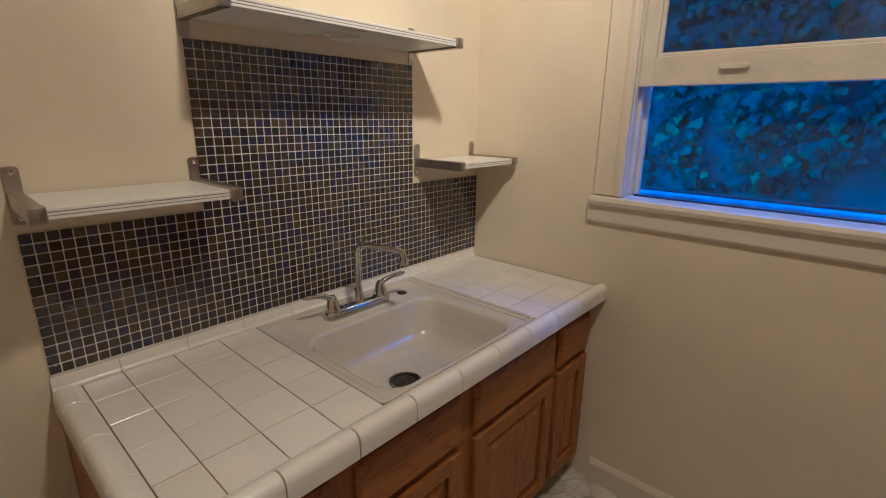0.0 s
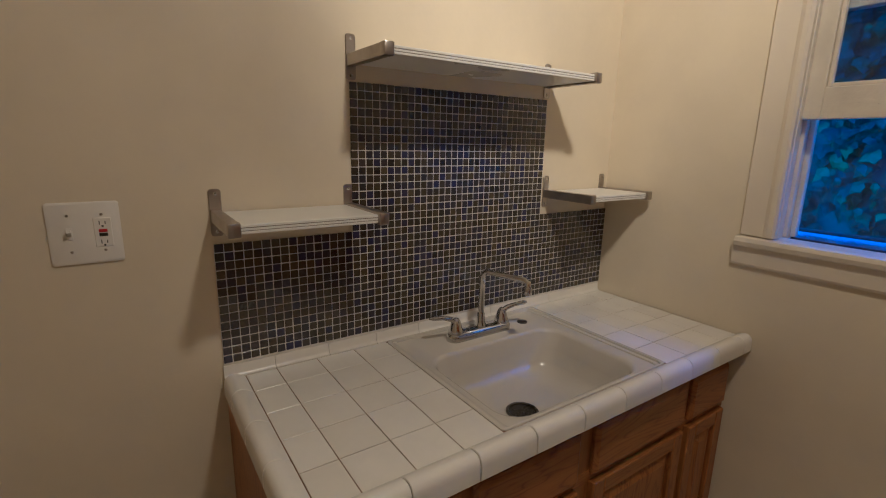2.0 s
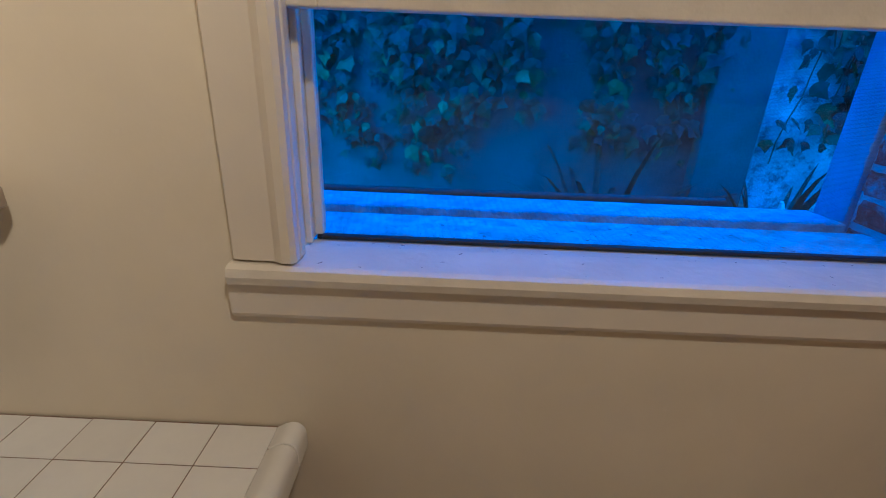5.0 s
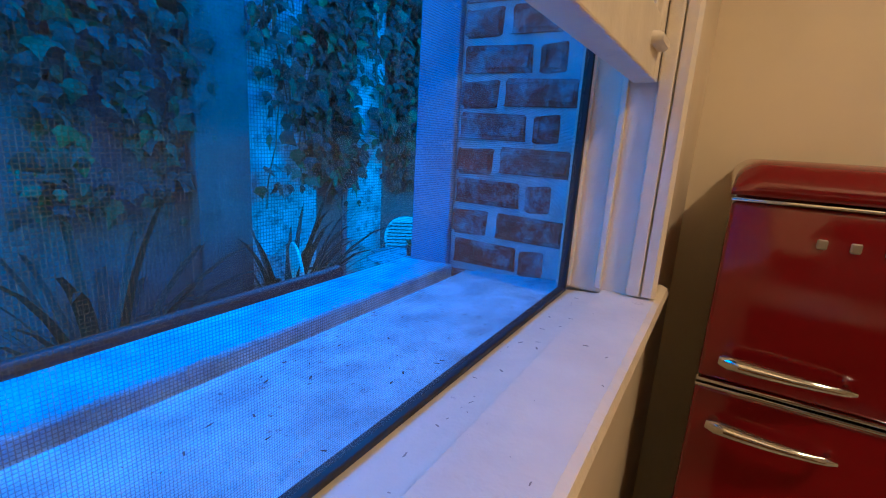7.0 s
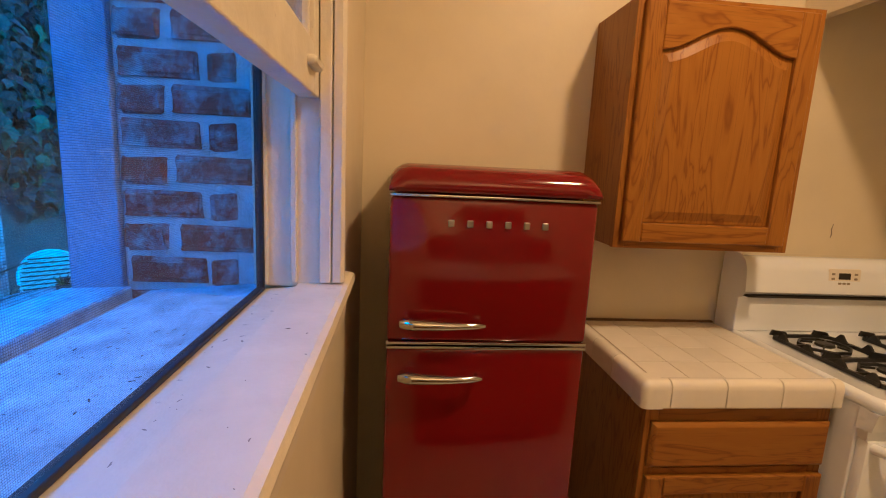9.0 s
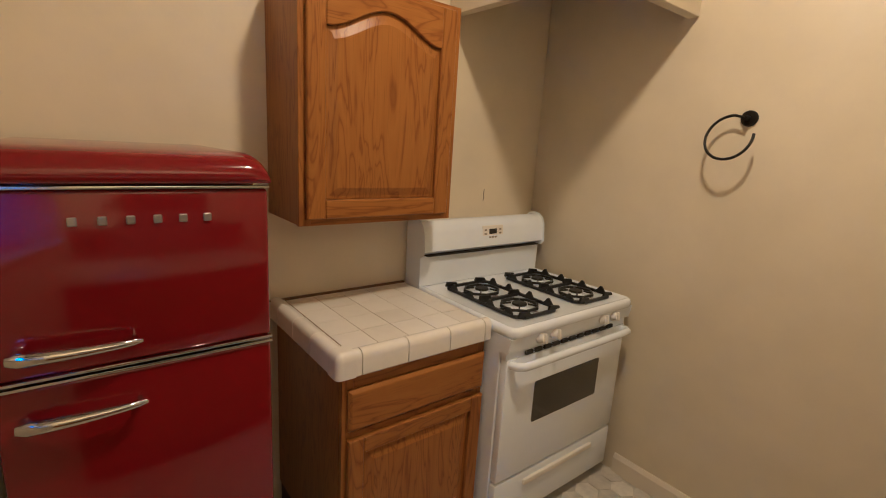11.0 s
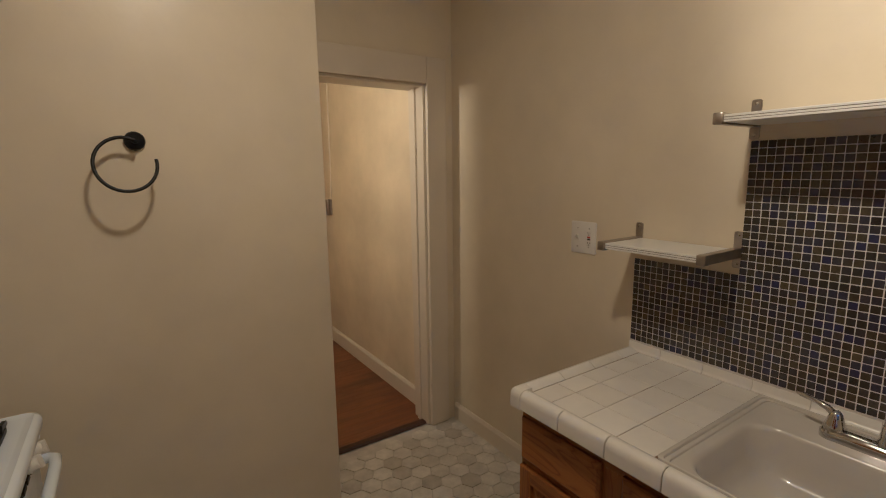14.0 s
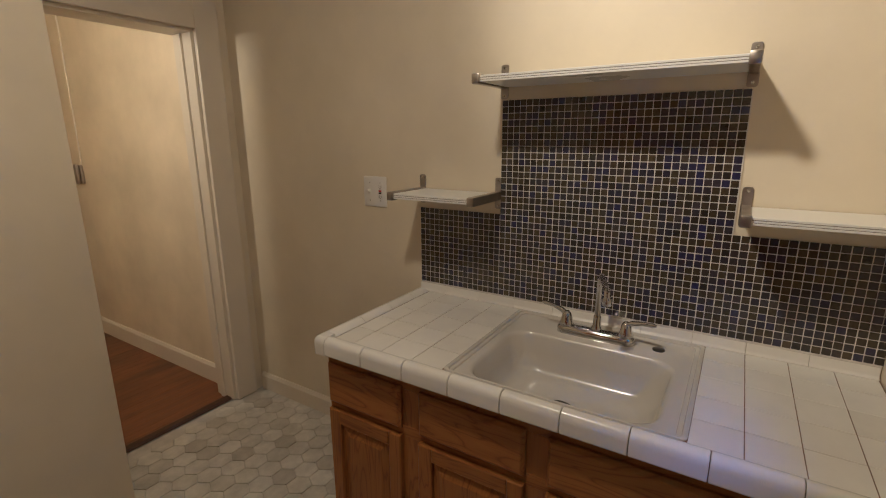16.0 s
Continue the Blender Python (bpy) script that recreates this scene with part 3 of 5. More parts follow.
def panel_front(name, parent, to, u0, u1, v0, v1, arch=0.0, frame_w=0.058, thick=0.02, mat_s=OAKV, mat_r=OAKH):
    """A framed door with a raised centre panel; an arched top where arch is given. to maps (u, v, depth out) to the world."""
    f = frame_w
    lv = [(0.0, 0), (thick - 0.004, 0), (thick, 0.004)]
    d = part(name, slab(B(), rect(u0 + f * 0.5, u1 - f * 0.5, v0 + f * 0.5, v1 - f * 0.5), to, [(-0.001, 0), (0.002, 0)]), mat_s, parent)
    part("stile", slab(B(), rect(u0, u0 + f, v0, v1), to, lv), mat_s, d)
    part("stile", slab(B(), rect(u1 - f, u1, v0, v1), to, lv), mat_s, d)
    slab_b = slab(B(), rect(u0 + f, u1 - f, v0, v0 + f), to, lv)
    part("bottom_rail", slab_b, mat_r, d)
    a, b, n = u0 + f, u1 - f, 22

    def crown(t):
        """Height of the arch along the opening, 0 to 1: flat shoulders and a bell curve."""
        s = abs(2 * t - 1)
        return 0.0 if s > 0.94 else (0.5 + 0.5 * math.cos(math.pi * s / 0.94)) ** 0.85

    top = v1 - f - arch
    curve = [(a + (b - a) * k / n, top + arch * crown(k / n)) for k in range(n + 1)] if arch else [(a, top), (b, top)]
    part("top_rail", slab(B(), curve + [(b, v1), (a, v1)], to, [(0, 0), (thick - 0.003, 0), (thick, 0.003)]), mat_r, d)
    inner = [(a + 0.002, v0 + f + 0.002), (b - 0.002, v0 + f + 0.002)] + [(max(a + 0.002, min(b - 0.002, u)), v - 0.002) for u, v in curve[::-1]]
    part("panel", slab(B(), inner, to, [(0.002, 0), (thick - 0.014, 0), (thick - 0.013, 0.010), (thick - 0.004, 0.034), (thick - 0.003, 0.036)]), mat_s, d)
    return d


def drawer_front(parent, to, u0, u1, v0, v1, thick=0.02):
    return part("drawer_front", slab(B(), rect(u0, u1, v0, v1), to, [(0, 0), (thick - 0.010, 0), (thick - 0.002, 0.008), (thick, 0.012)]), OAKH, parent)


cab = thing("sink_cabinet", (0.3, -0.78, 0), "honey oak base cabinet with drawers under the sink counter", "cabinet")
bm = B()
box(bm, 0.004, 0.57, CS + 0.008, -0.004, 0.10, 0.64)
box(bm, 0.004, 0.57, CS + 0.008, -1.10, 0.64, 0.806)
box(bm, 0.004, 0.57, -0.405, -0.004, 0.64, 0.806)
part("body", bm, OAKV, cab)
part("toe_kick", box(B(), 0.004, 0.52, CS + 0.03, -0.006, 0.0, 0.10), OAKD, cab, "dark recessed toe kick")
UN = [(-1.550, -1.232), (-1.163, -0.808), (-0.744, -0.292), (-0.257, -0.028)]
boxes("rail", [(0.572, 0.590, CS + 0.007, -0.003, a, b) for a, b in ((0.745, 0.806), (0.575, 0.615), (0.100, 0.125))], OAKH, cab)
boxes("stile", [(0.571, 0.5885, a, b, 0.126, 0.744) for a, b in ((CS + 0.007, -1.535), (-1.245, -1.15), (-0.82, -0.73), (-0.305, -0.245), (-0.042, -0.003))], OAKV, cab)
to_w = lambda u, v, w: (0.590 + w, u, v)
for a, b in UN:
    drawer_front(cab, to_w, a, b, 0.607, 0.755)
    panel_front("door", cab, to_w, a, b, 0.118, 0.582, frame_w=0.05)

# tiled worktop
top = thing("sink_worktop", (0.3, -0.78, 0.806), "white square-tiled counter with brown grout and rounded edge", "worktop")
SX0, SX1, SY0, SY1 = 0.020, 0.595, -1.078, -0.430    # sink outline
bm = B()
zt = CT - 0.0014
box(bm, 0.002, SX0 + 0.004, CS + 0.012, -0.002, 0.807, zt)
box(bm, SX1 - 0.003, CF - 0.012, CS + 0.012, -0.002, 0.807, zt)
box(bm, SX0 + 0.004, SX1 - 0.003, CS + 0.012, SY0 + 0.005, 0.807, zt)
box(bm, SX0 + 0.004, SX1 - 0.003, SY1 - 0.005, -0.002, 0.807, zt)
part("bed", bm, GROUT, top, "brown grout bed")


def tile_mesh(name, lx, ly, h=0.006, bev=0.0009):
    return mesh_of(name, slab(B(), rect(-lx / 2, lx / 2, -ly / 2, ly / 2), lambda u, v, w: (u, v, w), [(-h, 0), (-bev, 0), (0, bev)]), WTILE)


TILES = {}


def lay(parent, x0, x1, y0, y1, z):
    """One field tile on the worktop, with a little wander in height."""
    key = (round(x1 - x0, 3), round(y1 - y0, 3))
    if key not in TILES:
        TILES[key] = tile_mesh("tile", key[0], key[1])
    rng = random.Random(int((x0 * 71 + y0 * 913) * 1000))
    piece("tile", TILES[key], parent, ((x0 + x1) / 2, (y0 + y1) / 2, z + rng.uniform(-0.0003, 0.0003)), rng.uniform(-0.003, 0.003))


G = 0.0018
ROWX = [0.018, 0.119, 0.240, 0.362, 0.484, 0.598]
for y0, y1 in ((-1.508, -1.425), (-1.425, -1.308), (-1.308, -1.190), (-1.190, -1.078), (-0.430, -0.321), (-0.321, -0.212), (-0.212, -0.103), (-0.103, -0.004)):
    for x0, x1 in zip(ROWX, ROWX[1:]):
        lay(top, x0 + G / 2, x1 - G / 2, y0 + G / 2, y1 - G / 2, CT)
# white cove along the wall under the mosaic
COVE = [(0.0005, CT - 0.008), (0.0175, CT - 0.008), (0.0170, CT + 0.002), (0.0115, CT + 0.005), (0.0085, CT + 0.011), (0.0075, CT + 0.030), (0.0060, CT + 0.034), (0.0005, CT + 0.034)]
CY = [CS + 0.004, -1.425, -1.266, -1.107, -0.948, -0.789, -0.630, -0.471, -0.321, -0.162, -0.003]
for a, b in zip(CY, CY[1:]):
    part("cove_tile", slab(B(), COVE, lambda u, v, w: (u, w, v), [(a + 0.0005, 0.0008), (a + 0.0015, 0), (b - 0.0015, 0), (b - 0.0005, 0.0008)]), WTILE, top, smooth=True)

# rounded edge tiles: a raised lip, a quarter round and a straight drop
EDGE = [(-0.0550, CT - 0.012), (-0.0550, CT + 0.0005), (-0.047, CT + 0.005), (-0.037, CT + 0.0115), (-0.025, CT + 0.0150), (-0.014, CT + 0.0135), (-0.006, CT + 0.0075),
        (-0.0015, CT - 0.001), (0.0, CT - 0.012), (0.0, 0.816), (-0.004, 0.811), (-0.014, 0.811)]


def edge_tiles(parent, line, to, lift=0.0, low=0.0):
    for a, b in zip(line, line[1:]):
        bm = slab(B(), EDGE[::-1], lambda u, v, w: to(u, v + (lift if v > 0.83 else low), w), [(a + 0.001, 0.0016), (a + 0.0025, 0), (b - 0.0025, 0), (b - 0.001, 0.0016)])
        part("edge_tile", bm, WTILE, parent, smooth=True)


JY = [-1.509, -1.349, -1.187, -1.026, -0.865, -0.704, -0.543, -0.382, -0.221, -0.060, -0.003]
edge_tiles(top, JY, lambda u, v, w: (CF + u, w, v))
edge_tiles(top, [0.020, 0.119, 0.278, 0.438, 0.597], lambda u, v, w: (w, CS - u, v))
# corner tile with a rounded nose
bm = B()
prof = [(0.0, 0.811), (0.0, CT - 0.012), (0.0015, CT - 0.001), (0.006, CT + 0.0075), (0.014, CT + 0.0135), (0.019, CT + 0.0148)]
outline = lambda d: [(CF - 0.056, CS + 0.056), (CF - 0.056, CS + d)] + [(CF - 0.02 + (0.02 - d) * math.sin(radians(k * 15)), CS + 0.02 - (0.02 - d) * math.cos(radians(k * 15))) for k in range(7)] + [(CF - d, CS + 0.056)]
rings = [[bm.verts.new((x, y, z)) for x, y in outline(min(d, 0.0195))] for d, z in prof]
for a, b in zip(rings, rings[1:]):
    for k in range(len(a)):
        bm.faces.new((a[k], a[(k + 1) % len(a)], b[(k + 1) % len(a)], b[k]))
bm.faces.new(rings[0]), bm.faces.new(rings[-1])
part("corner_tile", bm, WTILE, top, smooth=True)

# sink
sink = thing("sink", (0.31, -0.757, 0.72), "white enamelled drop-in kitchen sink with one bowl", "sink")
DRX, DRY = 0.370, -0.795
bm = B()
cx, cy = (SX0 + SX1) / 2, (SY0 + SY1) / 2
bx, by, hx, hy = 0.372, -0.762, 0.192, 0.262
ex, ey = (SX1 - SX0) / 2, (SY1 - SY0) / 2
LV = [(cx, cy, ex, ey, 0.014, CT - 0.003), (cx, cy, ex, ey, 0.014, CT + 0.0015), (cx, cy, ex - 0.001, ey - 0.002, 0.014, CT + 0.0028), (cx, cy, ex - 0.004, ey - 0.011, 0.016, CT + 0.0034),
      (cx, cy, ex - 0.005, ey - 0.0125, 0.018, CT + 0.0020), (cx, cy, ex - 0.0055, ey - 0.0135, 0.018, CT - 0.0035), (cx, cy, ex - 0.007, ey - 0.0235, 0.020, CT - 0.0035),
      (cx, cy, ex - 0.008, ey - 0.0245, 0.022, CT - 0.0045), (cx, cy, ex - 0.0085, ey - 0.0255, 0.022, CT - 0.0090), (cx, cy, ex - 0.0095, ey - 0.031, 0.024, CT - 0.0095),
      (bx, by, hx + 0.006, hy + 0.012, 0.075, CT - 0.010), (bx, by, hx + 0.001, hy + 0.004, 0.075, CT - 0.013), (bx, by, hx - 0.003, hy - 0.003, 0.075, CT - 0.023),
      (bx, by, hx - 0.010, hy - 0.014, 0.075, 0.780), (bx, by, hx - 0.018, hy - 0.028, 0.075, 0.735), (bx, by, hx - 0.034, hy - 0.048, 0.075, 0.714),
      (bx, by, hx - 0.062, hy - 0.080, 0.075, 0.706), (DRX, DRY, 0.062, 0.062, 0.061, 0.701), (DRX, DRY, 0.046, 0.046, 0.0455, 0.695), (DRX, DRY, 0.040, 0.040, 0.0395, 0.655)]
rings = [[bm.verts.new((x, y, z)) for x, y in rrect(a, b, c, d, r, 8)] for a, b, c, d, r, z in LV]
for a, b in zip(rings, rings[1:]):
    for k in range(len(a)):
        bm.faces.new((a[k], a[(k + 1) % len(a)], b[(k + 1) % len(a)], b[k]))
bm.faces.new(rings[-1])
part("bowl", bm, PORC, sink, smooth=True)
dr = part("drain", lathe(B(), [(0.050, 0.0), (0.050, 0.004), (0.046, 0.006), (0.042, 0.004), (0.040, -0.006), (0.039, -0.034), (0.001, -0.034)], (DRX, DRY, 0.696), n=32), DARKST, sink, "dark steel drain ring", True)
part("strainer", lathe(B(), [(0.0385, 0.0), (0.0385, 0.003), (0.018, 0.005), (0.010, 0.004), (0.006, 0.012), (0.001, 0.013)], (DRX, DRY, 0.675), n=24), IRON, dr, "dark strainer basket", True)
part("hole_cover", lathe(B(), [(0.019, 0), (0.019, 0.003), (0.014, 0.005), (0.001, 0.005)], (0.104, -0.557, CT - 0.0098), n=24), DARKST, sink, "dark round hole cover", True)
tagged(sink.children[0], "chipped white enamel bowl")

# tap
FX, FY, FZ = 0.106, -0.762, CT - 0.0098
tap = thing("kitchen_tap", (FX, FY, FZ), "chrome two-handle kitchen tap with a high bent spout", "tap")
bm = slab(B(), rrect(FX, FY, 0.029, 0.132, 0.028, 6), lambda u, v, w: (u, v, FZ + w), [(0, 0), (0.016, 0), (0.024, 0.004), (0.028, 0.010)])
part("base_plate", bm, CHROME, tap, smooth=True)
SPY = FY + 0.005
bm = lathe(B(), [(0.019, 0), (0.019, 0.012), (0.014, 0.022), (0.013, 0.050), (0.011, 0.056)], (FX, SPY, FZ + 0.024), n=20)
part("spout_collar", bm, CHROME, tap, smooth=True)
sd = Vector((0.93, 0.36, 0)).normalized()
o = Vector((FX, SPY, 0))
zb = FZ + 0.07
pts = [o + Vector((0, 0, zb)), o + Vector((0, 0, zb + 0.12))] + [o + sd * 0.028 + Vector((0, 0, zb + 0.128)) + (-sd * math.cos(radians(a)) + Vector((0, 0, 1)) * math.sin(radians(a))) * 0.028 for a in range(0, 96, 12)]
pts += [o + sd * 0.155 + Vector((0, 0, zb + 0.150)), o + sd * 0.166 + Vector((0, 0, zb + 0.145)), o + sd * 0.168 + Vector((0, 0, zb + 0.128))]
part("spout", tube(B(), pts, 0.0105, 14), CHROME, tap, smooth=True)
part("aerator", lathe(B(), [(0.013, 0), (0.014, 0.004), (0.014, 0.020), (0.011, 0.026)], tuple(o + sd * 0.168 + Vector((0, 0, zb + 0.106))), n=18), CHROME, tap, smooth=True)
for s in (-1, 1):
    hy0 = FY + s * 0.100
    hnd = part("handle", lathe(B(), [(0.026, 0), (0.026, 0.010), (0.022, 0.020), (0.018, 0.034), (0.014, 0.046), (0.008, 0.054), (0.001, 0.056)], (FX, hy0, FZ + 0.022), n=22), CHROME, tap, smooth=True)
    b0 = Vector((FX, hy0, FZ + 0.062))
    d = Vector((0.25 if s > 0 else -0.12, s * 0.95, 0.0)).normalized()
    lv = [b0, b0 + d * 0.02 + Vector((0, 0, 0.014)), b0 + d * 0.05 + Vector((0, 0, 0.022)), b0 + d * 0.085 + Vector((0, 0, 0.026)), b0 + d * 0.098 + Vector((0, 0, 0.027))]
    part("lever", tube(B(), lv, [0.010, 0.009, 0.007, 0.008, 0.004], 10), CHROME, hnd, smooth=True)

# ---- wall shelves ----


def wall_shelf(y0, y1, zt, depth=0.225, label=""):
    """White board with a ribbed front edge, carried by two metal brackets."""
    s = thing("wall_shelf", (0, (y0 + y1) / 2, zt), label, "shelf", "wall shelves")
    t = 0.021
    bd = part("board", box(B(), 0.005, depth - 0.008, y0 + 0.026, y1 - 0.026, zt - t, zt, 0.001, 1), WHITEL, s)
    bm = B()
    prof = [(depth - 0.008, zt - t), (depth - 0.001, zt - t), (depth, zt - t + 0.001), (depth, zt - 0.0150), (depth - 0.002, zt - 0.0146), (depth - 0.002, zt - 0.0134), (depth, zt - 0.013),
            (depth, zt - 0.0085), (depth - 0.002, zt - 0.008), (depth - 0.002, zt - 0.0065), (depth, zt - 0.006), (depth, zt - 0.001), (depth - 0.001, zt), (depth - 0.008, zt)]
    slab(bm, prof, lambda u, v, w: (u, w, v), [(y0 + 0.026, 0), (y1 - 0.026, 0)])
    part("edge_strip", bm, WHITEL, bd, "ribbed white front edge")
    bm = B()
    for z in (zt - 0.0140, zt - 0.0072):
        box(bm, depth - 0.0021, depth - 0.0012, y0 + 0.0262, y1 - 0.0262, z - 0.0009, z + 0.0009)
    part("groove", bm, GROOVE, bd, "dark groove lines")
    for a, b in ((y0, y0 + 0.026), (y1 - 0.026, y1)):
        c = (a + b) / 2
        bm = slab(B(), rrect(c, zt - 0.002, 0.0145, 0.060, 0.008, 4), lambda u, v, w: (w, u, v), [(0.001, 0), (0.004, 0), (0.005, 0.001)])
        br = part("bracket", bm, STEEL, s, "brushed metal bracket", True)
        bm = B()
        box(bm, 0.005, depth - 0.016, a + 0.001, a + 0.004, zt - 0.022, zt + 0.003, 0.001, 1)
        box(bm, 0.005, depth - 0.016, b - 0.004, b - 0.001, zt - 0.022, zt + 0.003, 0.001, 1)
        box(bm, 0.005, depth - 0.016, a + 0.001, b - 0.001, zt - 0.026, zt - 0.022, 0.001, 1)
        box(bm, 0.005, depth - 0.016, a + 0.001, b - 0.001, zt + 0.002, zt + 0.005, 0.001, 1)
        part("arm", bm, STEEL, br)
        part("end_cap", box(B(), depth - 0.018, depth + 0.010, a - 0.001, b + 0.001, zt - 0.027, zt + 0.006, 0.004, 2), STEEL, br, smooth=True)
        for dz in (0.046, -0.050):
            part("screw", lathe(B(), [(0.0045, 0), (0.0045, 0.001), (0.002, 0.002), (0.0005, 0.001)], (0.005, c, zt + dz), (1, 0, 0), 10), CHROME, br)
    return s


wall_shelf(-1.558, -1.176, 1.311, label="short white shelf on metal brackets over the counter")
wall_shelf(-0.388, -0.028, 1.318, label="short white shelf on metal brackets near the window")
wall_shelf(-1.186, -0.390, 1.720, label="long white shelf on metal brackets above the mosaic")

# ---- switch plate ----
pl = thing("switch_plate", (0, -1.81, 1.28), "white double wall plate with switch and red-button outlet", "switch plate")
part("plate", slab(B(), rrect(-1.811, 1.281, 0.066, 0.069, 0.006, 3), lambda u, v, w: (w, u, v), [(0.0005, 0), (0.004, 0), (0.006, 0.004)]), PLASTIC, pl, smooth=True)
SWY, OUY = -1.840, -1.779
part("toggle_frame", box(B(), 0.006, 0.0072, SWY - 0.006, SWY + 0.006, 1.268, 1.294, 0.0005, 1), PLASTIC, pl)
part("toggle", slab(B(), [(0.007, 1.276), (0.007, 1.288), (0.020, 1.294), (0.022, 1.286)], lambda u, v, w: (u, w, v), [(SWY - 0.004, 0), (SWY + 0.004, 0)]), PLASTIC, pl)
og = part("outlet", box(B(), 0.005, 0.0078, OUY - 0.0165, OUY + 0.0165, 1.248, 1.314, 0.001, 1), PLASTIC, pl)
part("reset_button", box(B(), 0.0075, 0.0095, OUY - 0.008, OUY + 0.008, 1.2815, 1.2885, 0.0006, 1), PLASTR, og, "red reset button")
part("test_button", box(B(), 0.0075, 0.0095, OUY - 0.008, OUY + 0.008, 1.2725, 1.2795, 0.0006, 1), PLASTD, og, "black test button")
for zc in (1.303, 1.260):
    for q in ((-0.0062, -0.0046, 0.0045), (0.0046, 0.0062, 0.0035)):
        part("slot", box(B(), 0.0076, 0.0082, OUY + q[0], OUY + q[1], zc - q[2], zc + q[2]), PLASTD, og)
    part("ground_hole", lathe(B(), [(0.0022, 0), (0.0022, 0.0006)], (0.0076, OUY, zc - 0.008), (1, 0, 0), 10), PLASTD, og)
for z in (1.3215, 1.2405):
    for y in (SWY, OUY):
        part("screw", lathe(B(), [(0.003, 0), (0.003, 0.0006), (0.001, 0.001)], (0.0062, y, z), (1, 0, 0), 10), STEEL, pl)

# ---- east side: refrigerator ----
FRX, FY0, FY1 = 2.005, -0.640, -0.114
fr = thing("refrigerator", (2.28, -0.377, 0), "glossy red retro refrigerator with chrome trim by the window", "refrigerator")
part("body", box(B(), FRX + 0.075, 2.575, FY0 + 0.006, FY1 - 0.006, 0.03, 1.425, 0.02, 3), RED, fr, smooth=True)
# rounded cap: a side profile that curves over the front, with rounded ends
bm = B()
cap = [(FRX - 0.004, 1.402), (FRX - 0.010, 1.412), (FRX - 0.008, 1.430), (FRX + 0.004, 1.448), (FRX + 0.026, 1.462), (FRX + 0.06, 1.470), (2.57, 1.470), (2.57, 1.402)]


def cap_rise(y):
    """Share of the full height of the cap at y: it falls off in a quarter round at both ends."""
    d = min(1.0, (min(y - FY0, FY1 - y) + 0.004) / 0.052)
    return 0.34 + 0.66 * math.sqrt(max(0.0, 1 - (1 - d) ** 2))


ends = [-0.004, -0.001, 0.004, 0.012, 0.024, 0.038, 0.048]
slab(bm, cap[::-1], lambda u, v, w: (u, w, 1.402 + (v - 1.402) * cap_rise(w)), [(FY0 + d, 0) for d in ends] + [(FY1 - d, 0) for d in ends[::-1]])
part("top_cap", bm, RED, fr, smooth=True)


def fridge_door(z0, z1, hz):
    d = part("door", box(B(), FRX, FRX + 0.070, FY0, FY1, z0, z1, 0.009, 3), RED, fr, smooth=True)
    part("gasket", box(B(), FRX + 0.066, FRX + 0.079, FY0 + 0.012, FY1 - 0.012, z0 + 0.01, z1 - 0.01), GASKET, d)
    # tapering bow handle on two feet
    y0, y1, xo = -0.146, -0.362, FRX - 0.036
    bm = B()
    path, rs = [], []
    for k in range(13):
        t = k / 12
        path.append((xo + 0.010 * (2 * t - 1) ** 2, y0 + (y1 - y0) * t, hz - 0.003 * t))
        rs.append(0.0165 * (1 - 0.58 * t) * (1 if 0 < k < 12 else 0.6))
    tube(bm, path, rs, 12)
    h = part("handle", bm, CHROME, d, "chrome bow handle", True)
    part("handle_foot", tube(B(), [(FRX + 0.001, y0 - 0.012, hz), (xo, y0 - 0.012, hz)], 0.010, 10), CHROME, h, smooth=True)
    part("handle_foot", tube(B(), [(FRX + 0.001, y1 + 0.012, hz - 0.003), (xo + 0.008, y1 + 0.012, hz - 0.003)], 0.006, 10), CHROME, h, smooth=True)
    return d


freezer = fridge_door(1.019, 1.389, 1.074)
main = fridge_door(0.135, 1.000, 0.931)
for z in (1.3935, 1.0155, 1.0035):
    part("chrome_strip", box(B(), FRX - 0.006, FRX + 0.02, FY0 - 0.002, FY1 + 0.002, z - 0.0035, z + 0.0035, 0.002, 2), CHROME, fr, "chrome trim strip", True)
part("kick_panel", box(B(), FRX + 0.05, FRX + 0.08, FY0 + 0.02, FY1 - 0.02, 0.03, 0.13, 0.004), GASKET, fr, "dark kick panel")
for x in (2.12, 2.52):
    for y in (FY0 + 0.05, FY1 - 0.05):
        part("foot", lathe(B(), [(0.02, -0.001), (0.02, 0.012), (0.01, 0.014), (0.01, 0.04)], (x, y, 0.0), n=12), GASKET, fr)
# raised emblem: six plain chrome bars
for k in range(6):
    y = -0.265 - 0.048 * k
    part("emblem_bar", box(B(), FRX - 0.004, FRX + 0.002, y - 0.008, y + 0.008, 1.318, 1.336, 0.002, 1), STEEL, freezer, "small chrome emblem bar")

# ---- stove-side counter ----
CE, TB = 0.894, 0.828
EF, EN, ES = 2.003, -0.822, -1.432
XC = 2.030
cb = thing("base_cabinet", (2.3, -1.13, 0), "honey oak base cabinet with one drawer beside the stove", "cabinet")
part("body", box(B(), XC + 0.02, XE - 0.003, ES + 0.006, EN - 0.030, 0.10, TB), OAKV, cb)
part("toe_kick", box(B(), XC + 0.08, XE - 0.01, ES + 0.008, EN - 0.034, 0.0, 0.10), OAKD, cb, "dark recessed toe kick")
boxes("rail", [(XC, XC + 0.018, ES + 0.046, EN - 0.070, a, b) for a, b in ((0.768, TB), (0.604, 0.630), (0.10, 0.125))], OAKH, cb)
